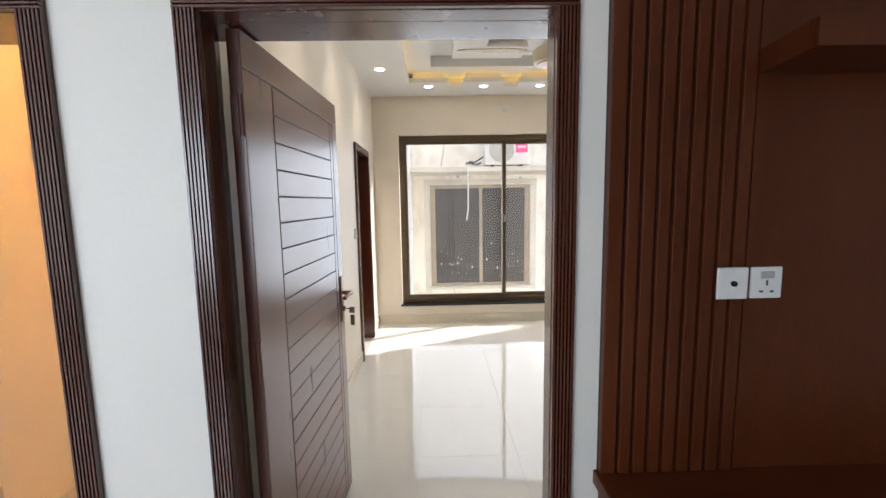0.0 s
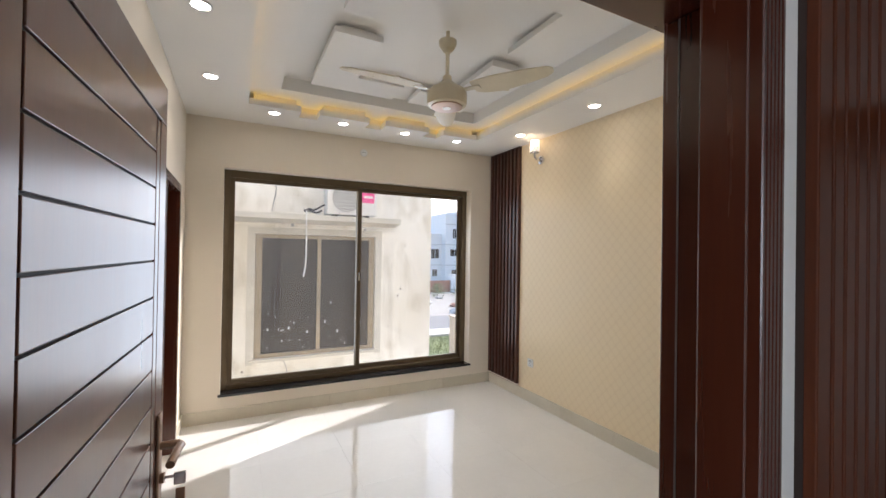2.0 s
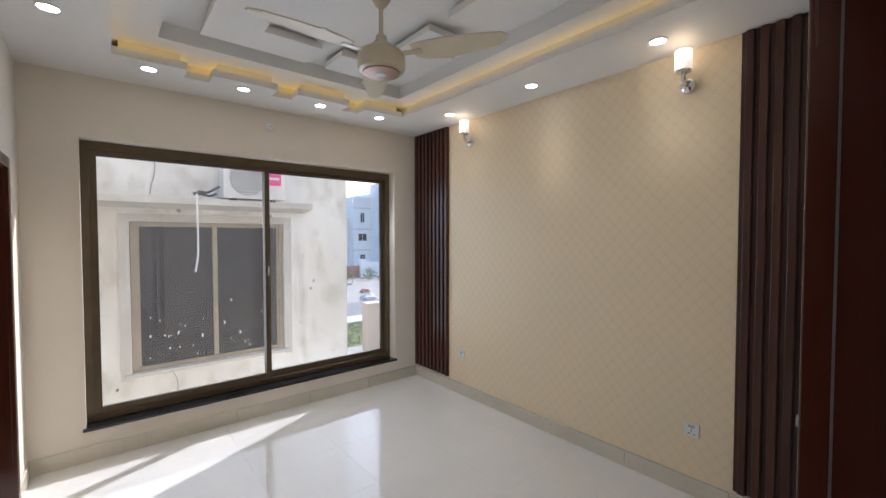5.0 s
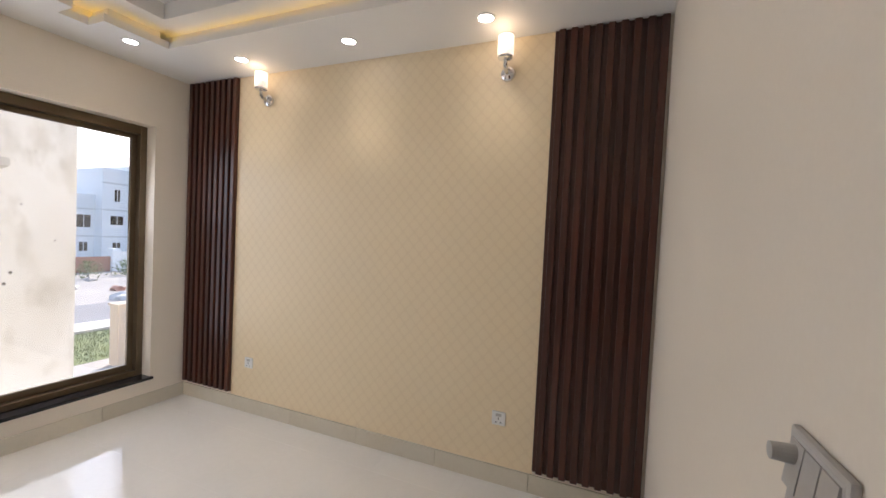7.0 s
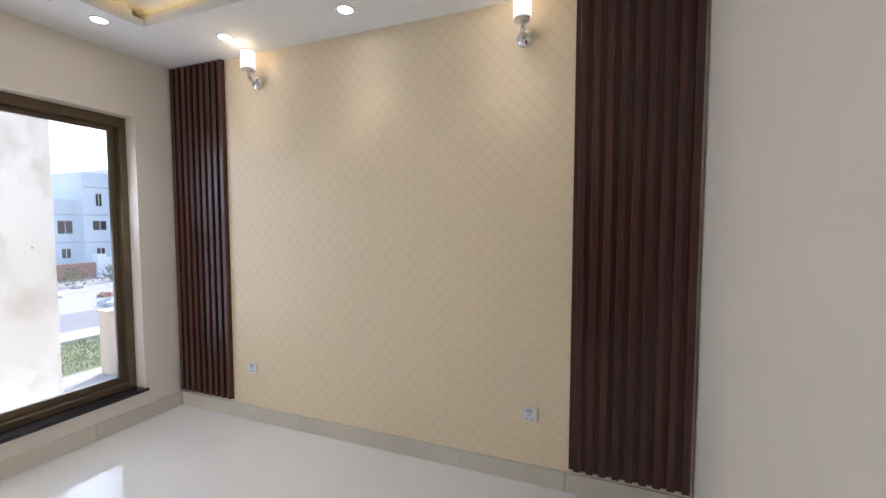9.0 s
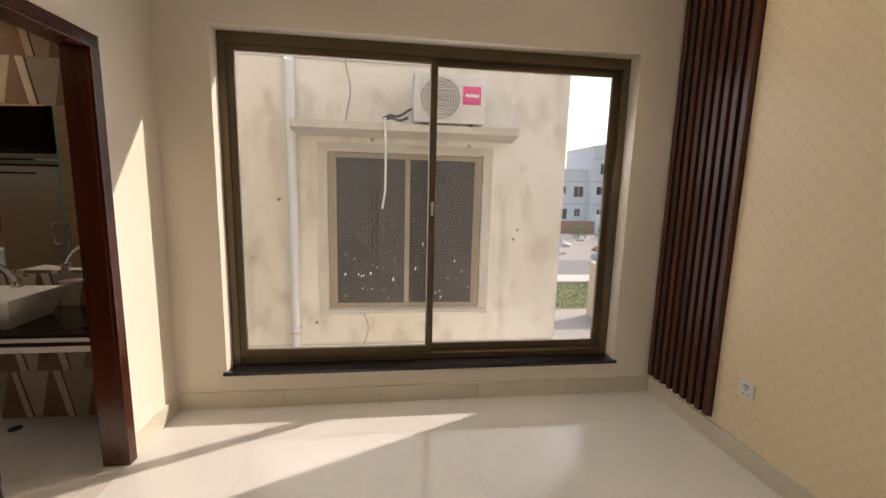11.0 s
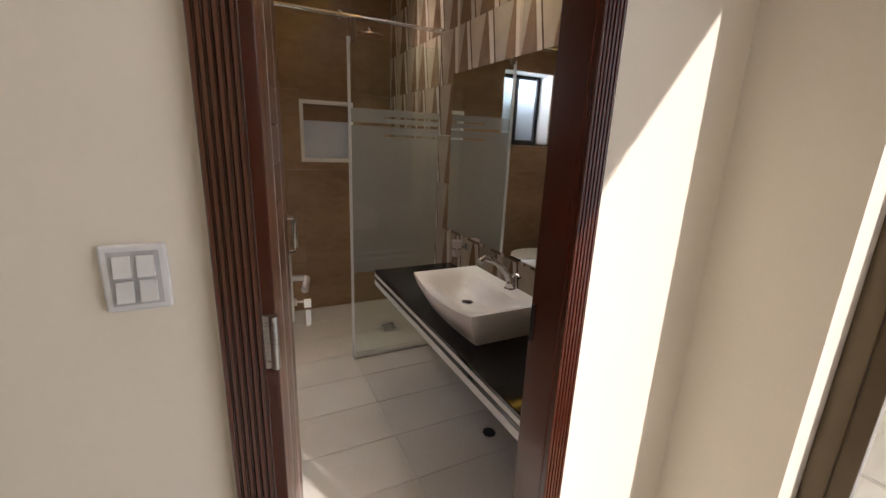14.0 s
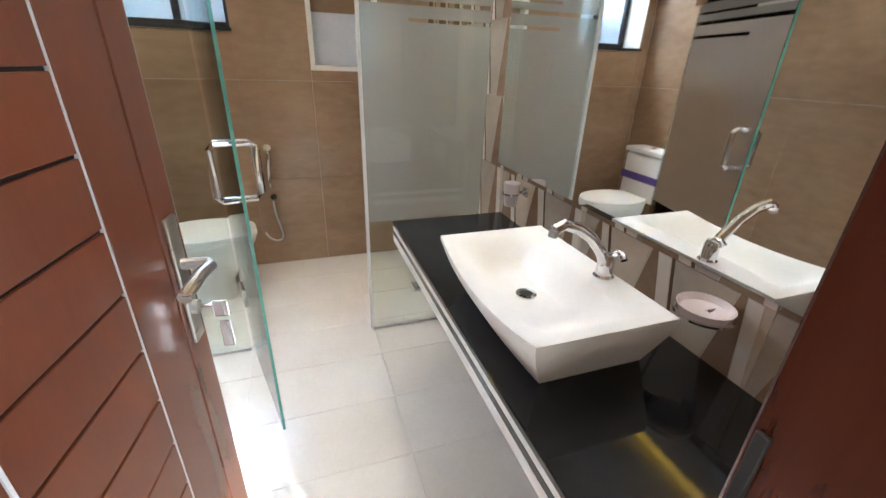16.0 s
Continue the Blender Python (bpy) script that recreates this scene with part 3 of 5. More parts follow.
def leaf(name, label, hinge, angle, wide, high, thick, pitch, handed, top=0.13, stile=0.19, right=0.124, split=0.0, steel=BRASSY, lock=0.0):
    """A door leaf along +u from its hinge, its grooved face to +v; angle: degrees of +u from +x."""
    d = thing(name, hinge, label, "door")
    m = Matrix.Translation(hinge) @ Matrix.Rotation(radians(angle), 4, "Z") @ Matrix.Diagonal((1, handed, 1, 1))

    def put(pname, bm, material, label="", parent=d, smooth=False):
        bm.transform(m)
        return part(pname, bm, material, parent, label, smooth)

    g = 0.006
    put("core", box(0, wide, -thick + g, -g, 0.01, high, 0.002), GROOVE)
    # the edge's shade is put into its colour: darker wood than the leaf's
    put("hinge_edge", box(-0.002, 0.003, -thick + 0.001, -0.001, 0.01, high, 0.001), WOOD)
    for v0, v1 in ((-g, 0), (-thick, -thick + g)):
        for a, b in ((0, split - 0.003), (split + 0.003, stile)) if split else ((0, stile),):
            put("stile", box(a, b, v0, v1, 0.01, high - top, 0.0015), LEAFWOOD)
        put("stile", box(wide - 0.075, wide, v0, v1, 0.01, high - top + 0.002, 0.0015), LEAFWOOD)
        put("stile", box(wide - right + 0.006, wide - 0.081, v0, v1, 0.01, high - top - 0.006, 0.0015), LEAFWOOD)
        put("rail", box(0, wide, v0, v1, high - top + 0.006, high, 0.0015), LEAFWOOD)
        z = high - top
        while z > 0.15:
            put("board", box(stile + 0.006, wide - right, v0, v1, z - pitch + 0.0025, z - 0.0025, 0.0015), LEAFWOOD)
            z -= pitch
        put("rail", box(stile + 0.006, wide - right, v0, v1, 0.01, z - 0.0025, 0.0015), LEAFWOOD)
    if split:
        # pale strips in the upright grooves stand in for the glint on their edges
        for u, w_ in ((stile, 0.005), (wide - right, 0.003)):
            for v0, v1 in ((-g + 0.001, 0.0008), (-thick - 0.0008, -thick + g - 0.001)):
                put("groove_lip", box(u + 0.0005, u + w_, v0, v1, 0.012, high - top), GLINT, "painted pale glint along a door groove")
    for way, v in ((1, 0.0), (-1, -thick)):
        plate = put("lock_plate", box(wide - 0.062, wide - 0.022, min(v, v + way * 0.008), max(v, v + way * 0.008), 1.0 + lock, 1.25 + lock, 0.003), steel, "steel lock plate", smooth=True)
        put("lever", tube([(wide - 0.042, v, 1.16 + lock), (wide - 0.042, v + way * 0.05, 1.16 + lock), (wide - 0.055, v + way * 0.058, 1.16 + lock), (wide - 0.10, v + way * 0.056, 1.165 + lock), (wide - 0.16, v + way * 0.05, 1.155 + lock)], 0.011), steel, "curved lever handle", plate, True)
        put("rose", rod((wide - 0.042, v + way * 0.006, 1.07 + lock), (wide - 0.042, v + way * 0.018, 1.07 + lock), 0.014), steel, "", plate, True)
    key = put("key", rod((wide - 0.042, 0.018, 1.07 + lock), (wide - 0.042, 0.045, 1.07 + lock), 0.004, bm=box(wide - 0.046, wide - 0.038, 0.04, 0.07, 1.045 + lock, 1.08 + lock, 0.003)), CHROME, "key in the lock")
    put("key_tag", box(wide - 0.044, wide - 0.040, 0.045, 0.068, 0.975 + lock, 1.035 + lock, 0.002), CHROME if steel is STEEL else steel, "hanging second key")
    put("edge_band", box(wide, wide + 0.004, -thick + 0.001, -0.001, 0.01, high, 0.001), EDGEBAND, "pale grey edge band" if steel is STEEL else "")
    for z in (0.25, 1.15, high - 0.25):
        put("hinge", rod((-0.012, -0.004, z - 0.06), (-0.012, -0.004, z + 0.06), 0.009, bm=box(-0.01, 0.0, -thick + 0.004, -0.002, z - 0.06, z + 0.06)), steel if steel is STEEL else WOOD)
    return d


d1 = door_set("door_1", "dark fluted wooden frame of the bedroom doorway", 0.612, 1.583, 2.17, YH, 2.478, "x", cas=0.065, faces=(0,))
for x0, x1, y1 in ((0.5455, 0.556, YN + 0.010), (1.665, 1.692, YE + 0.001)):
    part("jamb", box(x0, x1, 2.478, y1, 0, 2.17, 0.003), WOOD, d1)
part("lintel", box(0.5455, 1.692, 2.478, YN + 0.010, 2.17, 2.207, 0.004), WOOD, d1)
part("casing", prism(flutes(1.693, 1.726, YE, 0.003, 4), "z", 0, 2.206), WOOD, d1, "fluted dark wood casing")
part("seam", box(1.6630, 1.6655, 2.567, 2.570, 0.002, 2.168), SEAM, d1, "pale seam in the door lining")
leaf("bedroom_door", "open brown wooden door with horizontal grooved boards", (0.675, 2.50, 0), 87.2, 0.976, 2.163, 0.042, 0.0945, -1, top=0.111, stile=0.198)
door_set("door_2", "dark fluted wooden frame of the bathroom doorway", 5.402, 6.10, 2.178, BX1, XL, "y", faces=(1,))
leaf("bathroom_door", "open red-brown wooden bathroom door with grooved boards", (0.345, 5.43, 0), 172.0, 0.655, 2.16, 0.04, 0.0963, -1, top=0.082, stile=0.199, right=0.208, split=0.08, steel=STEEL, lock=-0.08)
door_set("door_3", "dark fluted wooden frame of the side room doorway", -0.78, 0.135, 2.17, YH, YN, "x")
single("strike_plate", box(1.661, 1.667, 2.53, 2.56, 0.98, 1.14, 0.002), STEEL, "slotted metal strike plate in the door frame", "lock plate")
single("strike_plate", box(0.353, 0.366, 6.095, 6.1005, 1.03, 1.14, 0.002), DARK, "dark slotted strike plate in the door frame", "lock plate")

# ---- window ----
w = thing("window_1", (2.2, 6.82, WZ0), "wide bronze aluminium sliding window with two clear panes", "window", kind="structure")
for b6 in ((WX0, WX0 + 0.055, 6.79, 6.89, WZ0, WZ1), (WX1 - 0.055, WX1, 6.79, 6.89, WZ0, WZ1), (WX0 + 0.055, WX1 - 0.055, 6.79, 6.89, WZ1 - 0.075, WZ1), (WX0 + 0.055, WX1 - 0.055, 6.79, 6.89, WZ0, WZ0 + 0.05)):
    part("window_frame", box(*b6, 0.004), ALU, w)


def sash(x0, x1, y, parent):
    s = part("sash", box(x0, x0 + 0.05, y, y + 0.03, WZ0 + 0.05, WZ1 - 0.075, 0.003), ALU, parent)
    part("stile", box(x1 - 0.05, x1, y, y + 0.03, WZ0 + 0.05, WZ1 - 0.075, 0.003), ALU, s)
    part("rail", box(x0 + 0.05, x1 - 0.05, y, y + 0.03, WZ0 + 0.05, WZ0 + 0.105, 0.003), ALU, s)
    part("rail", box(x0 + 0.05, x1 - 0.05, y, y + 0.03, WZ1 - 0.115, WZ1 - 0.075, 0.003), ALU, s)
    p = part("pane", box(x0 + 0.04, x1 - 0.04, y + 0.012, y + 0.017, WZ0 + 0.08, WZ1 - 0.09), GLASS, s)
    p.visible_shadow = False
    return s


sash(WX0 + 0.05, 2.225, 6.80, w), sash(2.175, WX1 - 0.05, 6.845, w)
part("window_latch", box(2.19, 2.212, 6.785, 6.80, 1.36, 1.46, 0.004), CHROME, w)
single("window_sill", box(WX0 - 0.02, WX1 + 0.02, YF - 0.02, 6.80, WZ0 - 0.025, WZ0, 0.004), GRANITE, "polished black granite window sill", "sill", kind="structure")

# ---- bedroom right wall ----
single("wallpaper", box(XR - 0.003, XR, 3.265, 6.03, 0.125, 3.0), WALLPAPER, "cream damask wallpaper with a small lattice pattern", "wallpaper", kind="structure")


def slat_panel(name, y0, y1, n, label):
    d = thing(name, (XR, (y0 + y1) / 2, 0.15), label, "wall panel")
    part("backing", box(XR - 0.012, XR, y0, y1, 0.15, 2.998), SLATWOOD, d)
    step = (y1 - y0) / n
    for k in range(n):
        part("slat", box(XR - 0.04, XR - 0.012, y0 + k * step + 0.004, y0 + k * step + step * 0.62, 0.152, 2.996, 0.004), SLATWOOD, d)
    return d


slat_panel("slat_panel", 6.03, 6.672, 9, "dark mahogany vertical slat wall panel beside the window corner")
slat_panel("slat_panel", 2.62, 3.265, 9, "dark mahogany vertical slat wall panel beside the doorway corner")


def skirting(name, label, x0, x1, y0, y1, long):
    d = thing(name, ((x0 + x1) / 2, (y0 + y1) / 2, 0), label, "skirting", kind="structure")
    a, b = (x0, x1) if long == "x" else (y0, y1)
    n = max(1, round((b - a) / 0.645))
    for k in range(n):
        u0, u1 = a + (b - a) * k / n + 0.001, a + (b - a) * (k + 1) / n - 0.001
        part("tile", box(u0, u1, y0, y1, 0, 0.122, 0.002) if long == "x" else box(x0, x1, u0, u1, 0, 0.122, 0.002), SKIRT, d)


skirting("baseboard_north", "cream tile skirting under the window", XL, XR, YF - 0.014, YF, "x")
skirting("baseboard_east", "cream tile skirting along the papered wall", XR - 0.014, XR, YN, YF - 0.014, "y")
skirting("baseboard_west", "cream tile skirting beside the bathroom doorway", XL, XL + 0.014, 6.172, YF - 0.014, "y")
skirting("baseboard_west", "cream tile skirting along the bedroom wall", XL, XL + 0.014, YN + 0.03, 5.33, "y")
skirting("baseboard_side_room", "tan tile skirting in the side room", -2.7, BX1, 4.585, 4.6, "x")


def sconce(y):
    d = thing("wall_sconce", (XR, y, 2.76), "lit chrome wall lamp with a beaded glass shade", "wall lamp", "sconces on the papered wall")
    bm = lathe([(0.0015, 0), (0.045, 0.0), (0.05, 0.01), (0.046, 0.025), (0.028, 0.038), (0.0015, 0.042)])
    bm.transform(Matrix.Translation((XR - 0.002, y, 2.76)) @ Matrix.Rotation(radians(-90), 4, "Y"))
    part("base", bm, CHROME, d, smooth=True)
    part("arm", tube([(XR - 0.035, y, 2.76), (XR - 0.075, y, 2.765), (XR - 0.10, y, 2.785), (XR - 0.105, y, 2.825)], 0.014), CHROME, d, smooth=True)
    part("cup", lathe([(0.015, 2.815), (0.047, 2.825), (0.05, 2.838), (0.012, 2.845)], (XR - 0.105, y, 0)), CHROME, d, smooth=True)
    shade = part("shade", lathe([(0.044, 2.838), (0.046, 2.842), (0.046, 2.970), (0.042, 2.972), (0.042, 2.845)], (XR - 0.105, y, 0)), SHADE, d, "glowing glass cylinder", True)
    bm = bmesh.new()
    for row in range(13):
        for col in range(24):
            turn = 2 * math.pi * (col + 0.5 * (row % 2)) / 24
            bmesh.ops.create_icosphere(bm, subdivisions=1, radius=0.0056, matrix=Matrix.Translation((XR - 0.105 + 0.0475 * math.cos(turn), y + 0.0475 * math.sin(turn), 2.843 + row * 0.0098)))
    part("beads", bm, BEAD, shade, "rows of clear glass beads", True)
    # sleeve added round the glass so that its lower part glows less
    part("inner_cup", lathe([(0.047, 2.839), (0.0475, 2.895), (0.0465, 2.896), (0.0465, 2.839)], (XR - 0.105, y, 0)), CHROME, shade, "added chrome sleeve hiding the lower shade's glow", True)
    part("ring", lathe([(0.0515, 2.968), (0.0515, 2.976), (0.047, 2.977), (0.047, 2.968)], (XR - 0.105, y, 0)), CHROME, d, smooth=True)
    bulb("sconce_light", (XR - 0.17, y, 2.90), 0.2, WARM, 0.04)
    bulb("sconce_top_light", (XR - 0.105, y, 2.965), 0.12, WARM, 0.03)


sconce(5.665), sconce(3.56)


def socket(name, centre, way, wide, high, label, material=PLASTIC, kind="socket", category="socket"):
    """A plate on a wall; way: the wall's outward direction, 'x-', 'x+', 'y-' or 'y+'."""
    d = thing(name, centre, label, category)
    turn = {"x-": 90, "x+": -90, "y-": 180, "y+": 0}[way]
    m = Matrix.Translation(centre) @ Matrix.Rotation(radians(turn), 4, "Z")

    def put(pname, bm, mat, lab=""):
        bm.transform(m)
        return part(pname, bm, mat, d, lab)

    put("plate", box(-wide / 2, wide / 2, 0, 0.011, -high / 2, high / 2, 0.004), material)
    if kind == "socket":
        for u, v, a, b in ((0, 0.0, 0.005, 0.016), (-0.016, -0.026, 0.011, 0.005), (0.016, -0.026, 0.011, 0.005)):
            put("hole", box(u - a / 2, u + a / 2, 0.0105, 0.0122, v - b / 2, v + b / 2), DARK)
        put("rocker", box(-0.02, 0.02, 0.0105, 0.0145, 0.014, 0.034, 0.002), GREYPLASTIC)
    elif kind == "aerial":
        put("port", rod((0, 0.009, 0), (0, 0.018, 0), 0.008, bm=None), DARK)
    else:
        cols, rows = kind
        inset, gap = (0.011, 0.002) if wide > 0.1 else (0.013, 0.004)
        # darker plate under the keys; its colour carries the shade of their gaps
        put("recess", box(-wide / 2 + inset - 0.003, wide / 2 - inset + 0.003, 0.010, 0.0113, -high / 2 + inset - 0.003, high / 2 - inset + 0.003), SWITCHGAP)
        cw, rh = (wide - 2 * inset) / cols, (high - 2 * inset) / rows
        for i in range(cols):
            for j in range(rows):
                u, v = -wide / 2 + inset + i * cw, -high / 2 + inset + j * rh
                put("key", prism([(0.0108, v + gap), (0.021, v + gap), (0.0135, v + rh - gap), (0.0108, v + rh - gap)], "x", u + gap, u + cw - gap), material)
    return d


socket("wall_socket", (XR - 0.003, 5.81, 0.45), "x-", 0.094, 0.094, "white three-pin wall socket low on the wallpaper")
socket("wall_socket", (XR - 0.003, 3.505, 0.45), "x-", 0.094, 0.094, "white three-pin wall socket low on the wallpaper")
socket("switch_plate", (XL, 5.232, 1.352), "x+", 0.085, 0.105, "white four-gang light switch beside the bathroom doorway", SWITCH, kind=(2, 2), category="light switch")
board = socket("switch_board", (1.865, YE, 1.367), "y+", 0.15, 0.15, "silver-grey switch board with a dimmer knob", GREYPLASTIC, (3, 2), "light switch")
part("knob", rod((1.91, YE + 0.008, 1.412), (1.91, YE + 0.041, 1.412), 0.013, 0.011), GREYPLASTIC, board)
rose = thing("ceiling_fan_socket_rose", (2.2, YF, 2.835), "small round white cable plate above the window", "cable plate")
bm = lathe([(0.0015, 0), (0.042, 0), (0.042, 0.008), (0.034, 0.014), (0.0015, 0.015)])
bm.transform(Matrix.Translation((2.2, YF + 0.001, 2.835)) @ Matrix.Rotation(radians(90), 4, "X"))
part("cover", bm, PLASTIC, rose, smooth=True)
for u in (-0.012, 0.012):
    part("hole", rod((2.2 + u, YF - 0.012, 2.835), (2.2 + u, YF - 0.0165, 2.835), 0.004), DARK, rose)

# ---- ceiling fan ----
FX, FY = 2.18, 4.56
fan = thing("ceiling_fan", (FX, FY, 2.68), "ivory three-blade ceiling fan at rest", "ceiling fan")
part("canopy", lathe([(0.013, 3.226), (0.013, 3.165), (0.045, 3.162), (0.062, 3.158), (0.060, 3.13), (0.035, 3.09), (0.018, 3.075)], (FX, FY, 0)), IVORY, fan, smooth=True)
part("downrod", rod((FX, FY, 3.08), (FX, FY, 2.90), 0.013), IVORY, fan, smooth=True)
part("collar", lathe([(0.018, 2.925), (0.03, 2.915), (0.034, 2.885), (0.05, 2.87), (0.075, 2.85), (0.09, 2.835), (0.09, 2.83)], (FX, FY, 0)), IVORY, fan, smooth=True)
part("motor", lathe([(0.09, 2.832), (0.125, 2.818), (0.137, 2.795), (0.137, 2.735), (0.130, 2.715), (0.112, 2.708), (0.02, 2.707)], (FX, FY, 0), 36), IVORY, fan, smooth=True)
part("cover_plate", lathe([(0.108, 2.709), (0.106, 2.700), (0.07, 2.697), (0.02, 2.696)], (FX, FY, 0), 36), BRASSY, fan, "copper-coloured round cover", True)
part("badge", lathe([(0.03, 2.697), (0.028, 2.693), (0.005, 2.693)], (FX, FY, 0), 20), PLASTIC, fan)
for turn in (182, 302, 62):
    c, s = math.cos(radians(turn)), math.sin(radians(turn))
    m = Matrix.Translation((FX, FY, 2.806)) @ Matrix.Rotation(radians(turn), 4, "Z")
    bm = bmesh.new()
    outline = [(0.20, 0.045), (0.26, 0.070), (0.40, 0.088), (0.425, 0.10), (0.445, 0.082), (0.60, 0.066), (0.74, 0.044), (0.79, 0.018), (0.795, -0.012), (0.76, -0.034), (0.60, -0.05), (0.40, -0.060), (0.26, -0.055), (0.20, -0.045)]
    prism([(0.2 + (u - 0.2) * 0.9, v * 1.2) for u, v in outline], "z", -0.004, 0.004, bm)
    bm.transform(m @ Matrix.Rotation(radians(-11), 4, "X"))
    blade = part("blade", bm, IVORY, fan)
    bm = box(0.11, 0.25, -0.022, 0.022, -0.010, -0.004, 0.002)
    bm.transform(m @ Matrix.Rotation(radians(-5), 4, "X"))
    part("bracket", bm, IVORY, blade)


# ---- downlights ----
def downlight(x, y, z, watts, group, colour=SOFT):
    d = thing("downlight", (x, y, z), "small round lit recessed ceiling downlight", "downlight", group)
    part("trim_ring", lathe([(0.060, z + 0.002), (0.060, z - 0.004), (0.048, z - 0.006), (0.044, z - 0.002)], (x, y, 0), 28), PLASTIC, d, smooth=True)
    part("lens", lathe([(0.001, z - 0.001), (0.045, z - 0.0015), (0.045, z - 0.003), (0.001, z - 0.003)], (x, y, 0), 24), LENS, d)
    if watts:
        spot("downlight_beam", (x, y, z - 0.012), watts, colour, 100, 0.9)


for x in (1.207, 1.857, 2.53, 3.172):
    downlight(x, 6.235, 3.0, 4.5, "bedroom downlights")
for y in (5.67, 4.64, 3.64):
    downlight(3.66, y, 3.0, 2.4, "bedroom downlights")
for y in (5.585, 4.585, 3.585):
    downlight(0.715, y, 3.0, 3.2, "bedroom downlights")
for x, y in ((-0.55, 6.42), (-1.75, 6.42), (-0.55, 4.95), (-1.75, 4.95)):
    downlight(x, y, BZ, 6.5, "bathroom downlights")

# ---- hall panelling ----
hp = thing("hall_wall_panel", (2.2, YH, 0.8), "dark brown wooden wall panel with vertical grooves", "wall panel")
part("backing", box(1.735, 4.2, YH - 0.012, YH, 0.80, 2.998), GROOVE, hp)
x = 1.735
for k in range(9):
    x1 = 1.786 + 0.0455 * k - 0.005
    part("slat", box(x, x1, YH - 0.03, YH - 0.010, 0.802, 2.996, 0.003), PANELWOOD, hp)
    x = x1 + 0.010
part("panel", box(x, 4.198, YH - 0.022, YH - 0.010, 0.802, 2.996, 0.002), PANELWOOD, hp)
shelf = thing("wall_shelf", (2.7, YH - 0.02, 2.04), "brown wooden floating shelf on the wall panel", "shelf")
part("board", prism([(2.157, YH - 0.022), (2.119, YH - 0.226), (3.6, YH - 0.226), (3.6, YH - 0.022)], "z", 1.985, 2.045), PANELWOOD, shelf)
part("front_edge", prism([(2.117, YH - 0.2265), (2.114, YH - 0.241), (3.6, YH - 0.241), (3.6, YH - 0.2265)], "z", 1.983, 2.047), PANELWOOD, shelf)
part("end_edge", prism([(2.1565, YH - 0.022), (2.151, YH - 0.022), (2.1135, YH - 0.226), (2.1185, YH - 0.226)], "z", 1.983, 2.047), PANELWOOD, shelf)
single("shelf_light_strip", box(2.18, 2.24, YH - 0.08, YH - 0.05, 2.046, 2.06, 0.003), PLASTIC, "short white end of a strip lying on the shelf", "light strip")
con = thing("media_console", (2.9, YH, 0), "brown wooden console cabinet under the wall panel", "cabinet")
part("top", box(1.722, 4.19, YH - 0.42, YH - 0.002, 0.755, 0.80, 0.004), PANELWOOD, con)
part("body", box(1.74, 4.18, YH - 0.40, YH - 0.004, 0.0, 0.754, 0.003), PANELWOOD, con)
for k in range(4):
    part("cabinet_door", box(1.745 + k * 0.61, 1.745 + k * 0.61 + 0.6, YH - 0.42, YH - 0.401, 0.08, 0.745, 0.003), PANELWOOD, con)
socket("aerial_plate", (2.106, YH - 0.03, 1.394), "y-", 0.090, 0.094, "white television aerial plate on the grooved panel", kind="aerial", category="wall plate")
socket("wall_socket", (2.212, YH - 0.022, 1.393), "y-", 0.092, 0.094, "white three-pin socket on the wooden panel")

HOLE = grainy("dirty_plug_hole", (0.12, 0.10, 0.08), (0.22, 0.19, 0.15), 0.8, 20)
# blue-grey that copies the window's reflection on the niche back
NICHE = grainy("niche_back_reflection", (0.58, 0.62, 0.70), (0.68, 0.72, 0.79), 0.1, 4, bump=0.0)

# ---- bathroom ----
ct = thing("vanity_counter", (-0.5, 6.4, 0.67), "floating black granite counter with white edge stripes", "counter")
part("worktop", box(-1.225, BX1, 6.11, NW, 0.738, 0.758, 0.003), GRANITE, ct)
part("core", box(-1.215, BX1, 6.122, NW, 0.660, 0.738), GRANITE, ct)
for z0, z1, m in ((0.716, 0.737, MARBLE), (0.693, 0.715, GRANITE), (0.660, 0.692, MARBLE)):
    part("edge_strip", box(-1.223, BX1, 6.112, 6.121, z0, z1, 0.001), m, ct)
    part("edge_strip", box(-1.224, -1.216, 6.122, NW - 0.005, z0, z1, 0.001), m, ct)

# basin: a square vessel with a bowed front, hollowed towards its drain
BASX, BASY = -0.325, 6.315
bm = bmesh.new()
N, M = 22, 16
grid = {}
for i in range(N + 1):
    for j in range(M + 1):
        u, v = i / N * 2 - 1, j / M * 2 - 1
        bow = 0.014 * (1 - u * u) * max(0.0, -v)
        x, y = BASX + u * 0.292, BASY + v * 0.180 - bow
        deck = 0.46 + 0.26 * u * u
        a = min(1.0, max(0.0, (0.93 - abs(u)) / 0.42))
        b = min(1.0, max(0.0, (v + 0.95) / 0.6)) * min(1.0, max(0.0, (deck - v) / 0.34))
        dip = (a * a * (3 - 2 * a)) * (b * b * (3 - 2 * b))
        rim = 0.928 - 0.030 * (1 - u * u) * max(0.0, -v) ** 2
        grid[i, j] = bm.verts.new((x, y, rim - 0.072 * dip))
for i in range(N):
    for j in range(M):
        bm.faces.new((grid[i, j], grid[i + 1, j], grid[i + 1, j + 1], grid[i, j + 1]))
loop = [(i, 0) for i in range(N)] + [(N, j) for j in range(M)] + [(i, M) for i in range(N, 0, -1)] + [(0, j) for j in range(M, 0, -1)]
upper = [grid[k] for k in loop]
rings = [upper]
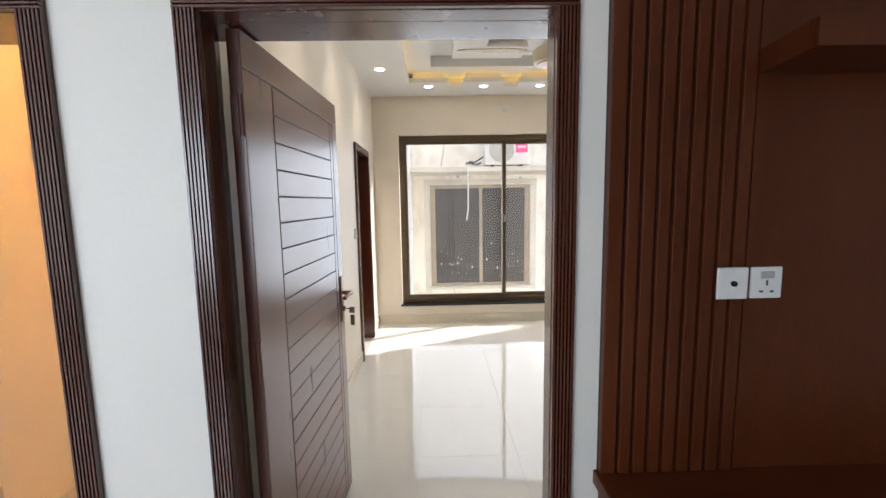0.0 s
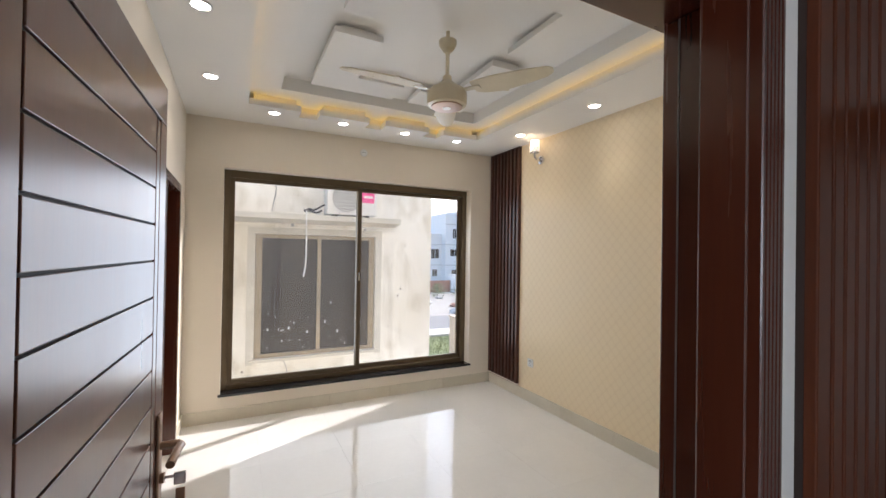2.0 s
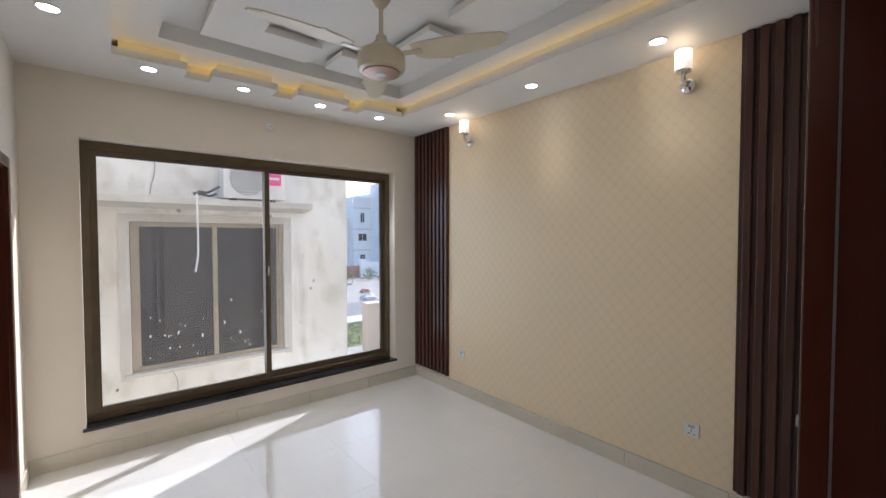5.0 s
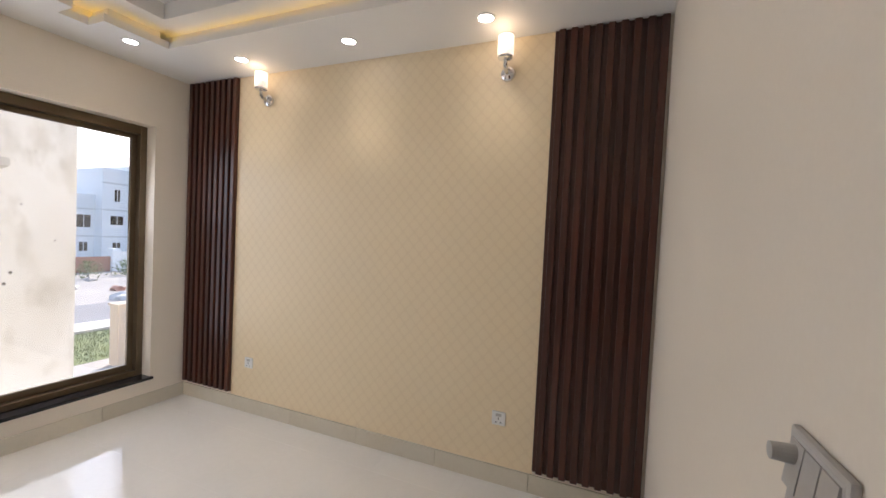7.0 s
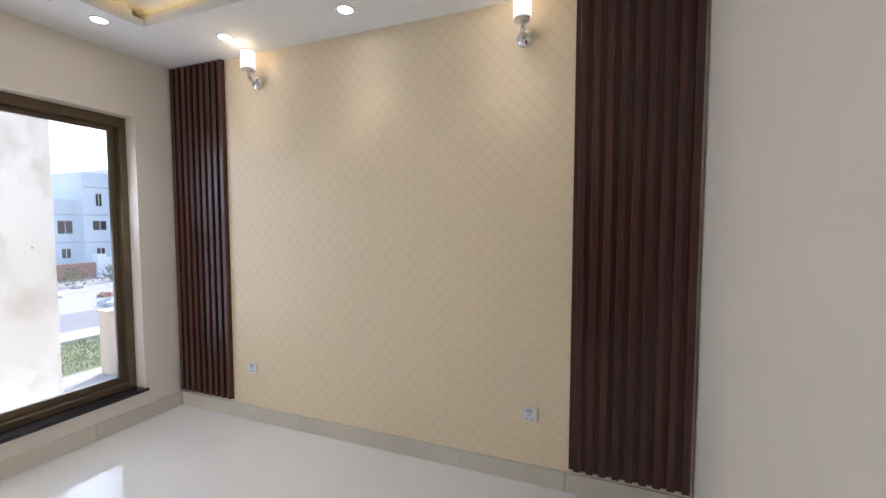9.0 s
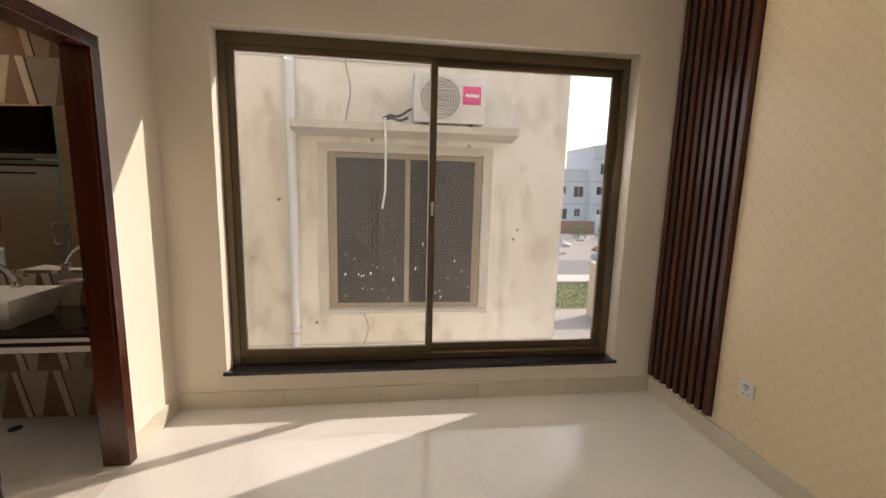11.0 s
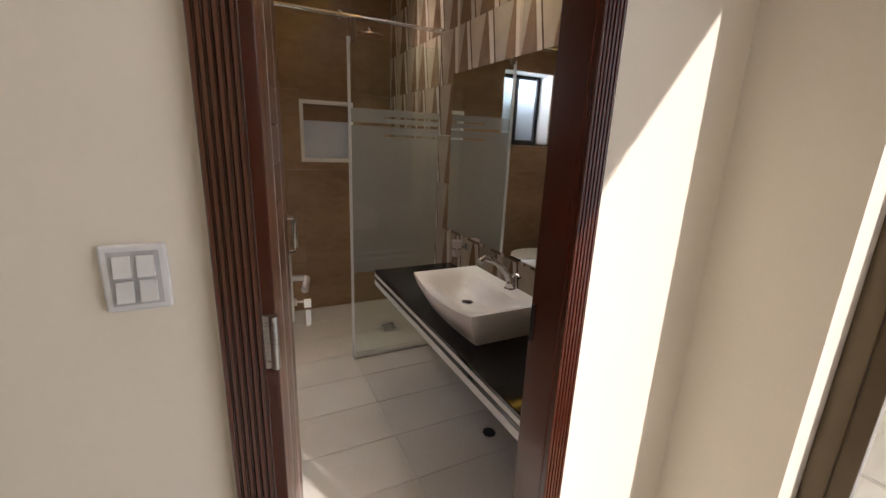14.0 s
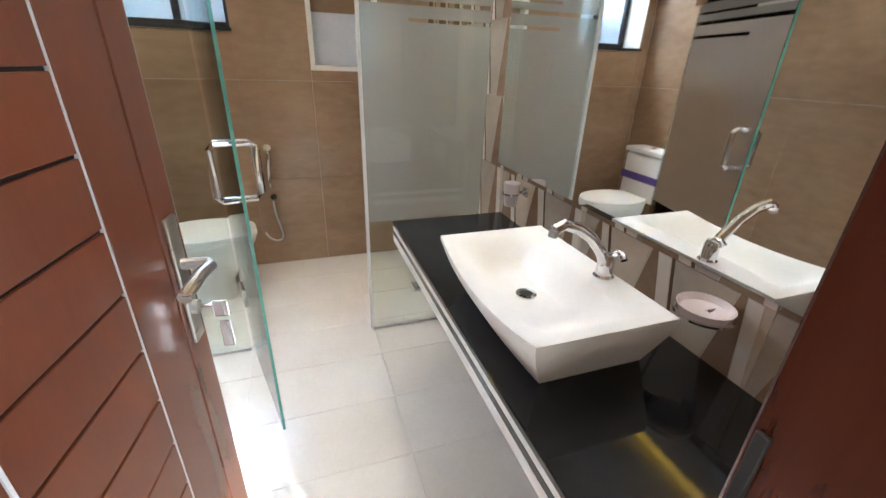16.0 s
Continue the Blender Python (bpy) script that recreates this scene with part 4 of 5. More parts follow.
for drop, inset in ((0.012, 0.0), (0.05, 0.2), (0.10, 0.6), (0.148, 1.0)):
    ring = []
    for k, g in zip(loop, upper):
        q = Vector((BASX + (g.co.x - BASX) * (1 - 0.24 * inset), BASY + 0.18 + (g.co.y - BASY - 0.18) * (1 - 0.2 * inset), 0))
        ring.append(bm.verts.new((q.x, q.y, max(0.759, g.co.z - drop * (g.co.z - 0.759) / 0.148))))
    rings.append(ring)
for a, b in zip(rings, rings[1:]):
    for k in range(len(a)):
        bm.faces.new((a[k], b[k], b[(k + 1) % len(a)], a[(k + 1) % len(a)]))
bm.faces.new(rings[-1])
basin = thing("wash_basin", (BASX, BASY, 0.759), "white glazed rectangular vessel basin on the black counter", "basin")
part("bowl", bm, CERAMIC, basin, smooth=True)
part("drain_ring", lathe([(0.028, 0.853), (0.028, 0.860), (0.018, 0.861), (0.017, 0.857)], (BASX, BASY - 0.03, 0)), CHROME, basin, smooth=True)
part("drain_hole", lathe([(0.001, 0.8575), (0.017, 0.8575), (0.017, 0.859), (0.001, 0.859)], (BASX, BASY - 0.03, 0)), DARK, basin)

KX, KY = -0.25, 6.462
tap = thing("mixer_tap", (KX, KY, 0.925), "polished chrome single-lever basin tap", "tap")
part("body", lathe([(0.027, 0.926), (0.027, 0.930), (0.022, 0.936), (0.021, 0.975), (0.016, 0.990)], (KX, KY, 0)), CHROME, tap, smooth=True)
part("spout", tube([(KX, KY, 0.955), (KX + 0.002, KY - 0.025, 1.0), (KX + 0.005, KY - 0.065, 1.045), (KX + 0.008, KY - 0.11, 1.075), (KX + 0.011, KY - 0.155, 1.09), (KX + 0.012, KY - 0.178, 1.078)], 0.0145, 14), CHROME, tap, smooth=True)
part("lever", tube([(KX, KY + 0.004, 0.985), (KX + 0.018, KY + 0.014, 1.0), (KX + 0.032, KY + 0.016, 1.0), (KX + 0.044, KY + 0.014, 0.99)], 0.0095), CHROME, tap, smooth=True)
part("nozzle", rod((KX + 0.012, KY - 0.180, 1.078), (KX + 0.012, KY - 0.183, 1.062), 0.0115), STEEL, tap, smooth=True)

single("mirror", box(-1.272, 0.152, NW - 0.012, NW - 0.005, 0.99, 1.985), MIRROR, "large frameless wall mirror over the counter", "mirror")


def soap_dish(x, z):
    d = thing("soap_dish", (x, NW, z), "clear plastic soap dish on a chrome bracket", "soap dish")
    part("bracket", rod((x, NW, z - 0.012), (x, NW - 0.06, z - 0.012), 0.008, bm=box(x - 0.02, x + 0.02, NW - 0.01, NW, z - 0.03, z + 0.01, 0.003)), CHROME, d)
    part("dish", lathe([(0.03, z - 0.02), (0.055, z - 0.008), (0.062, z + 0.012), (0.058, z + 0.012), (0.05, z - 0.002), (0.01, z - 0.008)], (x, NW - 0.07, 0)), ACRYLIC, d, smooth=True)
    part("ring", lathe([(0.064, z - 0.012), (0.064, z - 0.006), (0.057, z - 0.006), (0.057, z - 0.012)], (x, NW - 0.07, 0)), CHROME, d, smooth=True)


soap_dish(-0.05, 0.925)
cup = thing("tumbler_holder", (-1.0, NW, 0.95), "clear tumbler in a chrome wall holder", "tumbler holder")
part("bracket", rod((-1.0, NW, 0.925), (-1.0, NW - 0.05, 0.925), 0.008, bm=box(-1.02, -0.98, NW - 0.01, NW, 0.905, 0.945, 0.003)), CHROME, cup)
part("tumbler", lathe([(0.026, 0.87), (0.036, 0.97), (0.033, 0.97), (0.024, 0.875)], (-1.0, NW - 0.075, 0)), ACRYLIC, cup, smooth=True)
part("ring", lathe([(0.038, 0.92), (0.038, 0.928), (0.033, 0.928), (0.033, 0.92)], (-1.0, NW - 0.075, 0)), CHROME, cup, smooth=True)


# shower screen
def frosting(parent, u0, u1, m, thick, near_first):
    """Frosted film with clear lines, on a pane that runs from u0 to u1."""
    w = u1 - u0

    def film(a, b, z0, z1):
        bm = bmesh.new()
        bm.faces.new([bm.verts.new((u, thick + 0.001, z)) for u, z in ((u0 + a * w, z0), (u0 + b * w, z0), (u0 + b * w, z1), (u0 + a * w, z1))])
        bm.transform(m)
        part("film", bm, FROST, parent, "frosted film").visible_shadow = False

    film(0, 1, 0.66, 1.585), film(0, 1, 1.60, 1.65), film(0, 1, 1.668, 1.70), film(0, 1, 1.712, 1.755)
    short = (0, 0.35) if near_first else (0.65, 1)
    film(*short, 1.585, 1.60), film(*short, 1.70, 1.712)


screen = thing("shower_screen", (-1.52, 6.3, 0), "fixed glass shower panel with a frosted striped band", "shower screen")
m = Matrix.Translation((-1.485, 6.035, 0)) @ Matrix.Rotation(radians(90), 4, "Z")
bm = box(0, NW - 6.037, -0.005, 0.005, 0.012, 2.16)
bm.transform(m)
pane = part("pane", bm, SHOWERGLASS, screen)
pane.visible_shadow = False
bm = box(-0.012, 0.004, -0.009, 0.009, 0.012, 2.16, 0.002)
bm.transform(m)
part("edge_seal", bm, PVC, screen, "whitish plastic edge seal")
bm = box(0, NW - 6.037, -0.012, 0.012, 0.0, 0.014)
bm.transform(m)
part("floor_track", bm, STEEL, screen)
frosting(screen, 0.005, NW - 6.037, m, 0.005, True)
bar = thing("shower_rail", (-1.52, NW - 0.01, 2.28), "thin chrome support rail above the shower glass", "rail")
part("tube", rod((-1.485, NW - 0.002, 2.27), (-1.485, BY0, 2.27), 0.012), CHROME, bar, smooth=True)
for y in (NW - 0.01, 5.98, BY0 + 0.01):
    part("flange", rod((-1.485, y - 0.01, 2.27), (-1.485, y + 0.01, 2.27), 0.024), CHROME, bar, smooth=True)
part("clamp", box(-1.505, -1.465, 6.04, 6.07, 2.13, 2.27, 0.004), CHROME, bar)
fixed = thing("shower_side_panel", (-1.52, 5.0, 0), "fixed clear glass panel beside the shower door", "shower screen")
pane = part("pane", box(-1.49, -1.48, BY0 + 0.002, 5.385, 0.012, 2.16), SHOWERGLASS, fixed)
pane.visible_shadow = False
part("floor_track", box(-1.497, -1.473, BY0 + 0.002, 5.385, 0.0, 0.014), STEEL, fixed)
part("wall_channel", box(-1.497, -1.473, BY0, BY0 + 0.014, 0.014, 2.16), STEEL, fixed)
part("clamp", box(-1.505, -1.465, 5.30, 5.33, 2.13, 2.262, 0.004), CHROME, fixed)
gd = thing("shower_door", (-1.52, 5.40, 0.03), "open glass shower door with a frosted striped band", "shower door")
m = Matrix.Translation((-1.48, 5.40, 0)) @ Matrix.Rotation(math.atan2(0.16, 0.63), 4, "Z")
GW = 0.652
for b6, mat_, pn in (((0.0, GW - 0.004, -0.005, 0.005, 0.03, 2.14), SHOWERGLASS, "pane"), ((GW - 0.004, GW, -0.005, 0.005, 0.03, 2.14), EDGE, "green_edge")):
    bm = box(*b6)
    bm.transform(m)
    part(pn, bm, mat_, gd).visible_shadow = mat_ is EDGE
frosting(gd, 0.02, GW - 0.006, m, 0.005, False)
for z in (0.35, 1.8):
    bm = box(-0.03, 0.07, -0.014, 0.014, z - 0.05, z + 0.05, 0.004)
    bm.transform(m)
    part("hinge", bm, CHROME, gd)
for way in (-1, 1):
    bm = tube([(GW - 0.06, 0.004 * way, 1.0), (GW - 0.06, 0.05 * way, 1.0), (GW - 0.06, 0.066 * way, 1.015), (GW - 0.06, 0.066 * way, 1.165), (GW - 0.06, 0.05 * way, 1.18), (GW - 0.06, 0.004 * way, 1.18)], 0.012)
    bm.transform(m)
    part("handle", bm, CHROME, gd, "chrome D handle", True)

# back wall fittings
niche = thing("wall_niche", (-2.6, 6.09, 1.37), "shallow white-framed recess in the brown tiled wall", "niche", kind="structure")
for b6 in ((-2.60, -2.535, 5.865, 5.895, 1.355, 1.865), (-2.60, -2.535, 6.285, 6.315, 1.355, 1.865), (-2.60, -2.535, 5.895, 6.285, 1.355, 1.385), (-2.60, -2.535, 5.895, 6.285, 1.835, 1.865)):
    part("frame", box(*b6, 0.003), CERAMIC, niche)
# reflections painted as two back pieces: bluish below, brown above
part("back", box(-2.655, -2.645, 5.88, 6.30, 1.37, 1.70), NICHE, niche)
part("back", box(-2.655, -2.645, 5.88, 6.30, 1.702, 1.85), TRAV, niche)
bw = thing("window_2", (-2.62, 5.1, 1.58), "small black-framed bathroom window with obscured glass", "window", kind="structure")
for b6 in ((-2.80, -2.74, 4.80, 4.84, 1.58, 2.30), (-2.80, -2.74, 5.38, 5.42, 1.58, 2.30), (-2.80, -2.74, 5.09, 5.13, 1.62, 2.26), (-2.80, -2.74, 4.84, 5.38, 1.58, 1.62), (-2.80, -2.74, 4.84, 5.38, 2.26, 2.30)):
    part("window_frame", box(*b6, 0.003), BLACKALU, bw)
for a, b in ((4.84, 5.09), (5.13, 5.38)):
    part("pane", box(-2.775, -2.769, a, b, 1.62, 2.26), FROSTWIN, bw).visible_shadow = False
part("window_sill", box(-2.74, -2.52, 4.79, 5.43, 1.562, 1.58, 0.002), BLACKALU, bw)
spray = thing("bidet_spray", (-2.55, 5.53, 0.5), "chrome hand spray on a wall hook with a hanging hose", "hand spray")
part("valve", rod((-2.55, 5.53, 0.53), (-2.49, 5.53, 0.53), 0.02, bm=box(-2.56, -2.545, 5.50, 5.56, 0.50, 0.60, 0.004)), CHROME, spray, smooth=True)
part("handset", tube([(-2.50, 5.52, 0.60), (-2.495, 5.525, 0.72), (-2.48, 5.535, 0.84), (-2.465, 5.535, 0.875)], 0.012), CHROME, spray, smooth=True)
part("spray_head", rod((-2.475, 5.535, 0.865), (-2.45, 5.535, 0.88), 0.02, 0.024), CHROME, spray, smooth=True)
hose = [(-2.49, 5.525 + 0.07 * math.sin(k * 0.33) * (k / 12), 0.50 - 0.30 * math.sin(k / 14 * math.pi * 0.72)) for k in range(15)]
part("hose", tube(hose, 0.007), STEEL, spray, smooth=True)
sh = thing("overhead_shower", (-2.55, 6.38, 2.36), "flat chrome overhead shower on a wall arm", "shower")
part("arm", tube([(-2.55, 6.38, 2.40), (-2.38, 6.38, 2.41), (-2.25, 6.38, 2.40), (-2.22, 6.38, 2.37)], 0.011), CHROME, sh, smooth=True)
part("rose", lathe([(0.012, 2.375), (0.02, 2.365), (0.10, 2.355), (0.10, 2.345), (0.01, 2.344)], (-2.22, 6.38, 0)), CHROME, sh, smooth=True)
part("flange", rod((-2.55, 6.38, 2.40), (-2.535, 6.38, 2.40), 0.03), CHROME, sh, smooth=True)
dr = thing("floor_drain", (-1.9, 6.44, 0), "square steel floor drain in the shower floor", "drain")
part("grate", box(-1.97, -1.83, 6.37, 6.51, -0.001, 0.004, 0.001), STEEL, dr)
for k in range(6):
    part("slot", box(-1.955 + k * 0.02, -1.945 + k * 0.02, 6.385, 6.495, 0.0035, 0.0048), DARK, dr)
single("waste_cover", lathe([(0.001, 0.0), (0.035, 0.0), (0.035, 0.004), (0.001, 0.005)], (-0.42, 6.53, 0)), DARK, "small round dark floor cover under the counter", "drain")

# toilet against the south wall
TX = -2.12
wc = thing("toilet", (TX, 5.0, 0), "white close-coupled toilet with a wrapped purple band on its tank", "toilet")
rows = []
for z, rx, ry, cy in ((0.0, 0.12, 0.20, 5.06), (0.12, 0.115, 0.19, 5.07), (0.25, 0.15, 0.23, 5.10), (0.36, 0.195, 0.28, 5.13), (0.415, 0.205, 0.29, 5.14)):
    rows.append((z, rx, ry, cy))
bm, rings = bmesh.new(), []
for z, rx, ry, cy in rows:
    rings.append([bm.verts.new((TX + rx * math.cos(a * math.pi / 14), cy + ry * math.sin(a * math.pi / 14), z)) for a in range(28)])
for a, b in zip(rings, rings[1:]):
    for k in range(28):
        bm.faces.new((a[k], a[(k + 1) % 28], b[(k + 1) % 28], b[k]))
bm.faces.new(list(reversed(rings[0]))), bm.faces.new(rings[-1])
part("bowl", bm, CERAMIC, wc, smooth=True)
for nm, z0, z1, k in (("seat", 0.417, 0.435, 1.0), ("lid", 0.437, 0.462, 0.99)):
    bm = bmesh.new()
    ring = [(TX + 0.208 * k * math.cos(a * math.pi / 14), 5.14 + 0.292 * k * math.sin(a * math.pi / 14)) for a in range(28)]
    prism(ring, "z", z0, z1, bm)
    part(nm, bm, CERAMIC, wc, smooth=True)
tank = part("tank", box(TX - 0.20, TX + 0.20, BY0 + 0.003, BY0 + 0.19, 0.42, 0.80, 0.03), CERAMIC, wc, smooth=True)
part("tank_lid", box(TX - 0.21, TX + 0.21, BY0 + 0.002, BY0 + 0.20, 0.80, 0.84, 0.012), CERAMIC, tank, smooth=True)
part("flush_button", lathe([(0.001, 0.84), (0.025, 0.84), (0.025, 0.846), (0.001, 0.847)], (TX, BY0 + 0.1, 0)), CHROME, tank, smooth=True)
part("band", box(TX - 0.204, TX + 0.204, BY0 + 0.01, BY0 + 0.1945, 0.58, 0.64, 0.002), PURPLE, tank, "purple wrapping band")

# ---- outside: the house next door ----
NY = 8.87
nb = thing("neighbour_house", (0, NY, -3.5), "pale stained rendered house wall across a narrow gap", "house")
bm = box(-9, 1.17, NY, NY + 0.3, -3.5, 3.6)
box(3.046, 4.10, NY, NY + 0.3, -3.5, 3.6, bm=bm), box(1.17, 3.046, NY, NY + 0.3, -3.5, 0.037, bm=bm), box(1.17, 3.046, NY, NY + 0.3, 1.95, 3.6, bm=bm)
part("wall", bm, CONCRETE, nb)
part("wall", box(-9, 4.095, NY + 0.3, 17.0, -3.5, 3.6), CONCRETE, nb)
part("roof", box(-9.1, 4.16, NY - 0.06, 17.1, 3.6, 3.75, 0.01), LEDGE, nb)
part("string_course", box(-9, 4.115, NY - 0.016, NY, 2.955, 2.968), LEDGE, nb)
part("string_course", box(-9, 4.115, NY - 0.016, NY, -0.425, -0.405), LEDGE, nb)
part("ledge", prism([(NY, 2.12), (NY - 0.34, 2.17), (NY - 0.34, 2.25), (NY, 2.27)], "x", 0.83, 3.38), LEDGE, nb, "stained cement ledge over the window")
bm = box(1.06, 1.165, NY - 0.012, NY, -0.04, 2.05)
box(3.05, 3.16, NY - 0.012, NY, -0.04, 2.05, bm=bm), box(1.165, 3.05, NY - 0.012, NY, 1.955, 2.05, bm=bm)
part("surround", bm, LEDGE, nb)
part("window_sill", box(1.10, 3.12, NY - 0.05, NY + 0.06, -0.01, 0.035, 0.004), LEDGE, nb)
nw = part("window", box(1.175, 1.235, NY + 0.03, NY + 0.10, 0.04, 1.945, 0.004), ALUGOLD, nb, "tan aluminium sliding window with dusty dark glass")
for b6 in ((2.985, 3.04, NY + 0.03, NY + 0.10, 0.04, 1.945), (1.235, 2.985, NY + 0.03, NY + 0.10, 0.04, 0.10), (1.235, 2.985, NY + 0.03, NY + 0.10, 1.885, 1.945), (2.09, 2.15, NY + 0.035, NY + 0.09, 0.10, 1.885), (1.235, 1.27, NY + 0.04, NY + 0.09, 0.10, 1.885), (2.95, 2.985, NY + 0.04, NY + 0.09, 0.10, 1.885)):
    part("frame", box(*b6, 0.003), ALUGOLD, nw)
for a, b in ((1.27, 2.09), (2.15, 2.95)):
    part("pane", box(a, b, NY + 0.065, NY + 0.071, 0.10, 1.885), FARGLASS, nw)
rng = random.Random(4)
bm = bmesh.new()
for k in range(34):
    x, z, s = rng.uniform(1.3, 2.93), 0.15 + abs(rng.gauss(0, 0.42)), rng.uniform(0.006, 0.016)
    if 2.05 < x < 2.18 or z > 1.8:
        continue
    box(x - s * 0.6, x + s * 0.6, NY + 0.0635, NY + 0.0648, z - s * rng.uniform(0.8, 2.2), z + s, bm=bm)
part("paint_spots", bm, HOUSE, nw, "splashed white paint spots")
ac = thing("air_conditioner", (2.55, NY - 0.28, 2.26), "white outdoor air conditioner unit with a pink label", "air conditioner")
part("casing", box(2.16, 2.95, NY - 0.36, NY - 0.08, 2.275, 2.79, 0.012), ACWHITE, ac, smooth=True)
for x in (2.3, 2.8):
    part("foot", box(x - 0.03, x + 0.03, NY - 0.34, NY - 0.1, 2.245, 2.276), RUBBER, ac)
bm = lathe([(0.001, 0), (0.225, 0), (0.225, 0.006), (0.001, 0.006)], seg=36)
bm.transform(Matrix.Translation((2.45, NY - 0.36, 2.535)) @ Matrix.Rotation(radians(90), 4, "X"))
part("fan_guard", bm, ACGRILL, ac)
for k in range(7):
    r = 0.04 + k * 0.03
    part("guard_ring", tube([(2.45 + r * math.cos(a * math.pi / 14), NY - 0.369, 2.535 + r * math.sin(a * math.pi / 14)) for a in range(29)], 0.004, 6), ACWHITE, ac)
for k in range(9):
    part("guard_bar", box(2.225, 2.675, NY - 0.376, NY - 0.371, 2.335 + k * 0.05, 2.340 + k * 0.05), ACWHITE, ac)
label_ = part("label", box(2.70, 2.905, NY - 0.3635, NY - 0.361, 2.48, 2.675), PINK, ac, "pink paper label")
part("lettering", box(2.73, 2.88, NY - 0.3652, NY - 0.3638, 2.56, 2.595), ACWHITE, label_, "white lettering bar")
pp = thing("drain_pipe", (0.79, NY - 0.08, -3.5), "white plastic rainwater pipe on the house wall", "pipe")
part("upper_pipe", rod((0.79, NY - 0.07, 0.86), (0.79, NY - 0.07, 3.58), 0.052, seg=20), PVC, pp, smooth=True)
part("lower_pipe", rod((0.785, NY - 0.07, -3.5), (0.785, NY - 0.07, 0.86), 0.046, seg=20), PVC, pp, smooth=True)
for z in (0.86, -0.19):
    part("collar", rod((0.787, NY - 0.07, z - 0.03), (0.787, NY - 0.07, z + 0.03), 0.060, seg=20), PVC, pp, smooth=True)
part("rust_ring", rod((0.785, NY - 0.07, -0.235), (0.785, NY - 0.07, -0.222), 0.0555, seg=20), ORANGE, pp, smooth=True)
single("hanging_cable", tube([(1.85, NY - 0.36, 2.30), (1.85, NY - 0.37, 2.1), (1.855, NY - 0.37, 1.8), (1.85, NY - 0.37, 1.5), (1.82, NY - 0.37, 1.31)], 0.012), WHITECABLE, "white hanging hose from the ledge", "cable", base=(1.85, NY, 1.3))
for nm, pts in (("wall_wire", [(1.42 + 0.03 * math.sin(k * 1.1), NY - 0.012, 3.5 - k * 0.12) for k in range(11)]), ("wall_wire", [(1.55 + 0.10 * math.sin(k * 0.42 + 0.4), NY - 0.06 + 0.045 * min(1, k / 3), 0.0 - k * 0.075) for k in range(12)])):
    single(nm, tube(pts, 0.006, 6), ACGRILL, "thin grey wire on the rendered wall", "cable", base=pts[0])
for k, (a, b) in enumerate((((1.84, 2.30), (2.02, 2.37)), ((1.86, 2.285), (2.10, 2.33)), ((1.83, 2.30), (2.14, 2.41)))):
    pts = [(a[0] + (b[0] - a[0]) * t / 6, NY - 0.25 - 0.03 * math.sin(t), a[1] + (b[1] - a[1]) * t / 6 + 0.02 * math.sin(t * 0.9 + k)) for t in range(7)]
    single("refrigerant_line", tube(pts, 0.015, 8), RUBBER, "black wrapped refrigerant line on the ledge", "pipe", base=pts[0])
for x, z, s in ((1.695, 2.10, 0.03), (2.86, 2.06, 0.03), (0.62, 1.375, 0.022), (0.50, 1.2, 0.010), (0.30, 0.68, 0.014), (0.22, 0.74, 0.010), (1.02, -0.13, 0.02), (3.52, 1.05, 0.02), (3.47, 0.93, 0.02), (3.3, 0.4, 0.012), (3.35, 1.45, 0.012), (3.9, 1.4, 0.012), (0.05, 0.8, 0.01), (3.6, 1.8, 0.012)):
    single("wall_hole", lathe([(0.001, 0), (s * 0.9, 0), (s * 0.75, 0.004), (0.001, 0.005)], seg=10), ACGRILL if s > 0.025 else HOLE, "small plugged hole in the rendered wall", "hole", "holes in the rendered wall", base=(0, 0, 0)).matrix_basis = Matrix.Translation(place((x, NY, z))) @ Matrix.Rotation(radians(90), 4, "X")

# unseen wall, added to bounce sun opposite and cut sky reflections in its panes
structure("wall_outside", box(-9, 4.4, YF + 0.02, YOUT - 0.003, 3.41, 4.6, bm=box(-9, -2.91, 4, YOUT - 0.003, -3.5, 3.4, bm=box(-9, 4.4, YF + 0.02, YOUT - 0.003, -3.5, -0.21))), HALLPAINT, "unseen pale outer wall added to bounce sunlight")

# ---- outside: street ----
single("ground", box(-900, 900, -900, 900, -3.6, -3.5), GROUND, "dusty open ground", "ground", kind="structure")
single("road", box(-120, 160, 26.4, 32.0, -3.5, -3.48), ASPHALT, "grey asphalt road", "road", kind="structure")
single("pavement", box(-120, 160, 24.7, 26.4, -3.5, -3.36, 0.02), PAVE, "pale concrete pavement along the road", "pavement", kind="structure")
rng = random.Random(7)
vs, fs = [], []
for k in range(5200):
    x, y, a, hgt = rng.uniform(5.0, 13.5), rng.uniform(20.2, 24.6), rng.uniform(0, 6.28), rng.uniform(0.05, 0.16)
    c, s, i = math.cos(a) * 0.02, math.sin(a) * 0.02, len(vs)
    vs += [(x - c, y - s, -3.5), (x + c, y + s, -3.5), (x + s * 2, y + c * 2, -3.5 + hgt)]
    fs.append((i, i + 1, i + 2))
data = bpy.data.meshes.new("grass")
data.from_pydata([[q * U for q in v] for v in vs], [], fs)
data.materials.append(GRASS)
tagged(new("grass", data), "green grass verge beside the pavement", "grass", kind="stuff")
single("lawn", box(3, 14, 20.1, 24.68, -3.5, -3.485), GRASS, "green lawn strip before the pavement", "lawn", kind="structure")
bw2 = thing("boundary_wall", (10.5, 19.0, -3.5), "cream boundary wall with a square end pillar", "wall")
part("pillar", box(10.05, 10.85, 18.8, 19.3, -3.5, -1.35, 0.02), CREAMWALL, bw2)
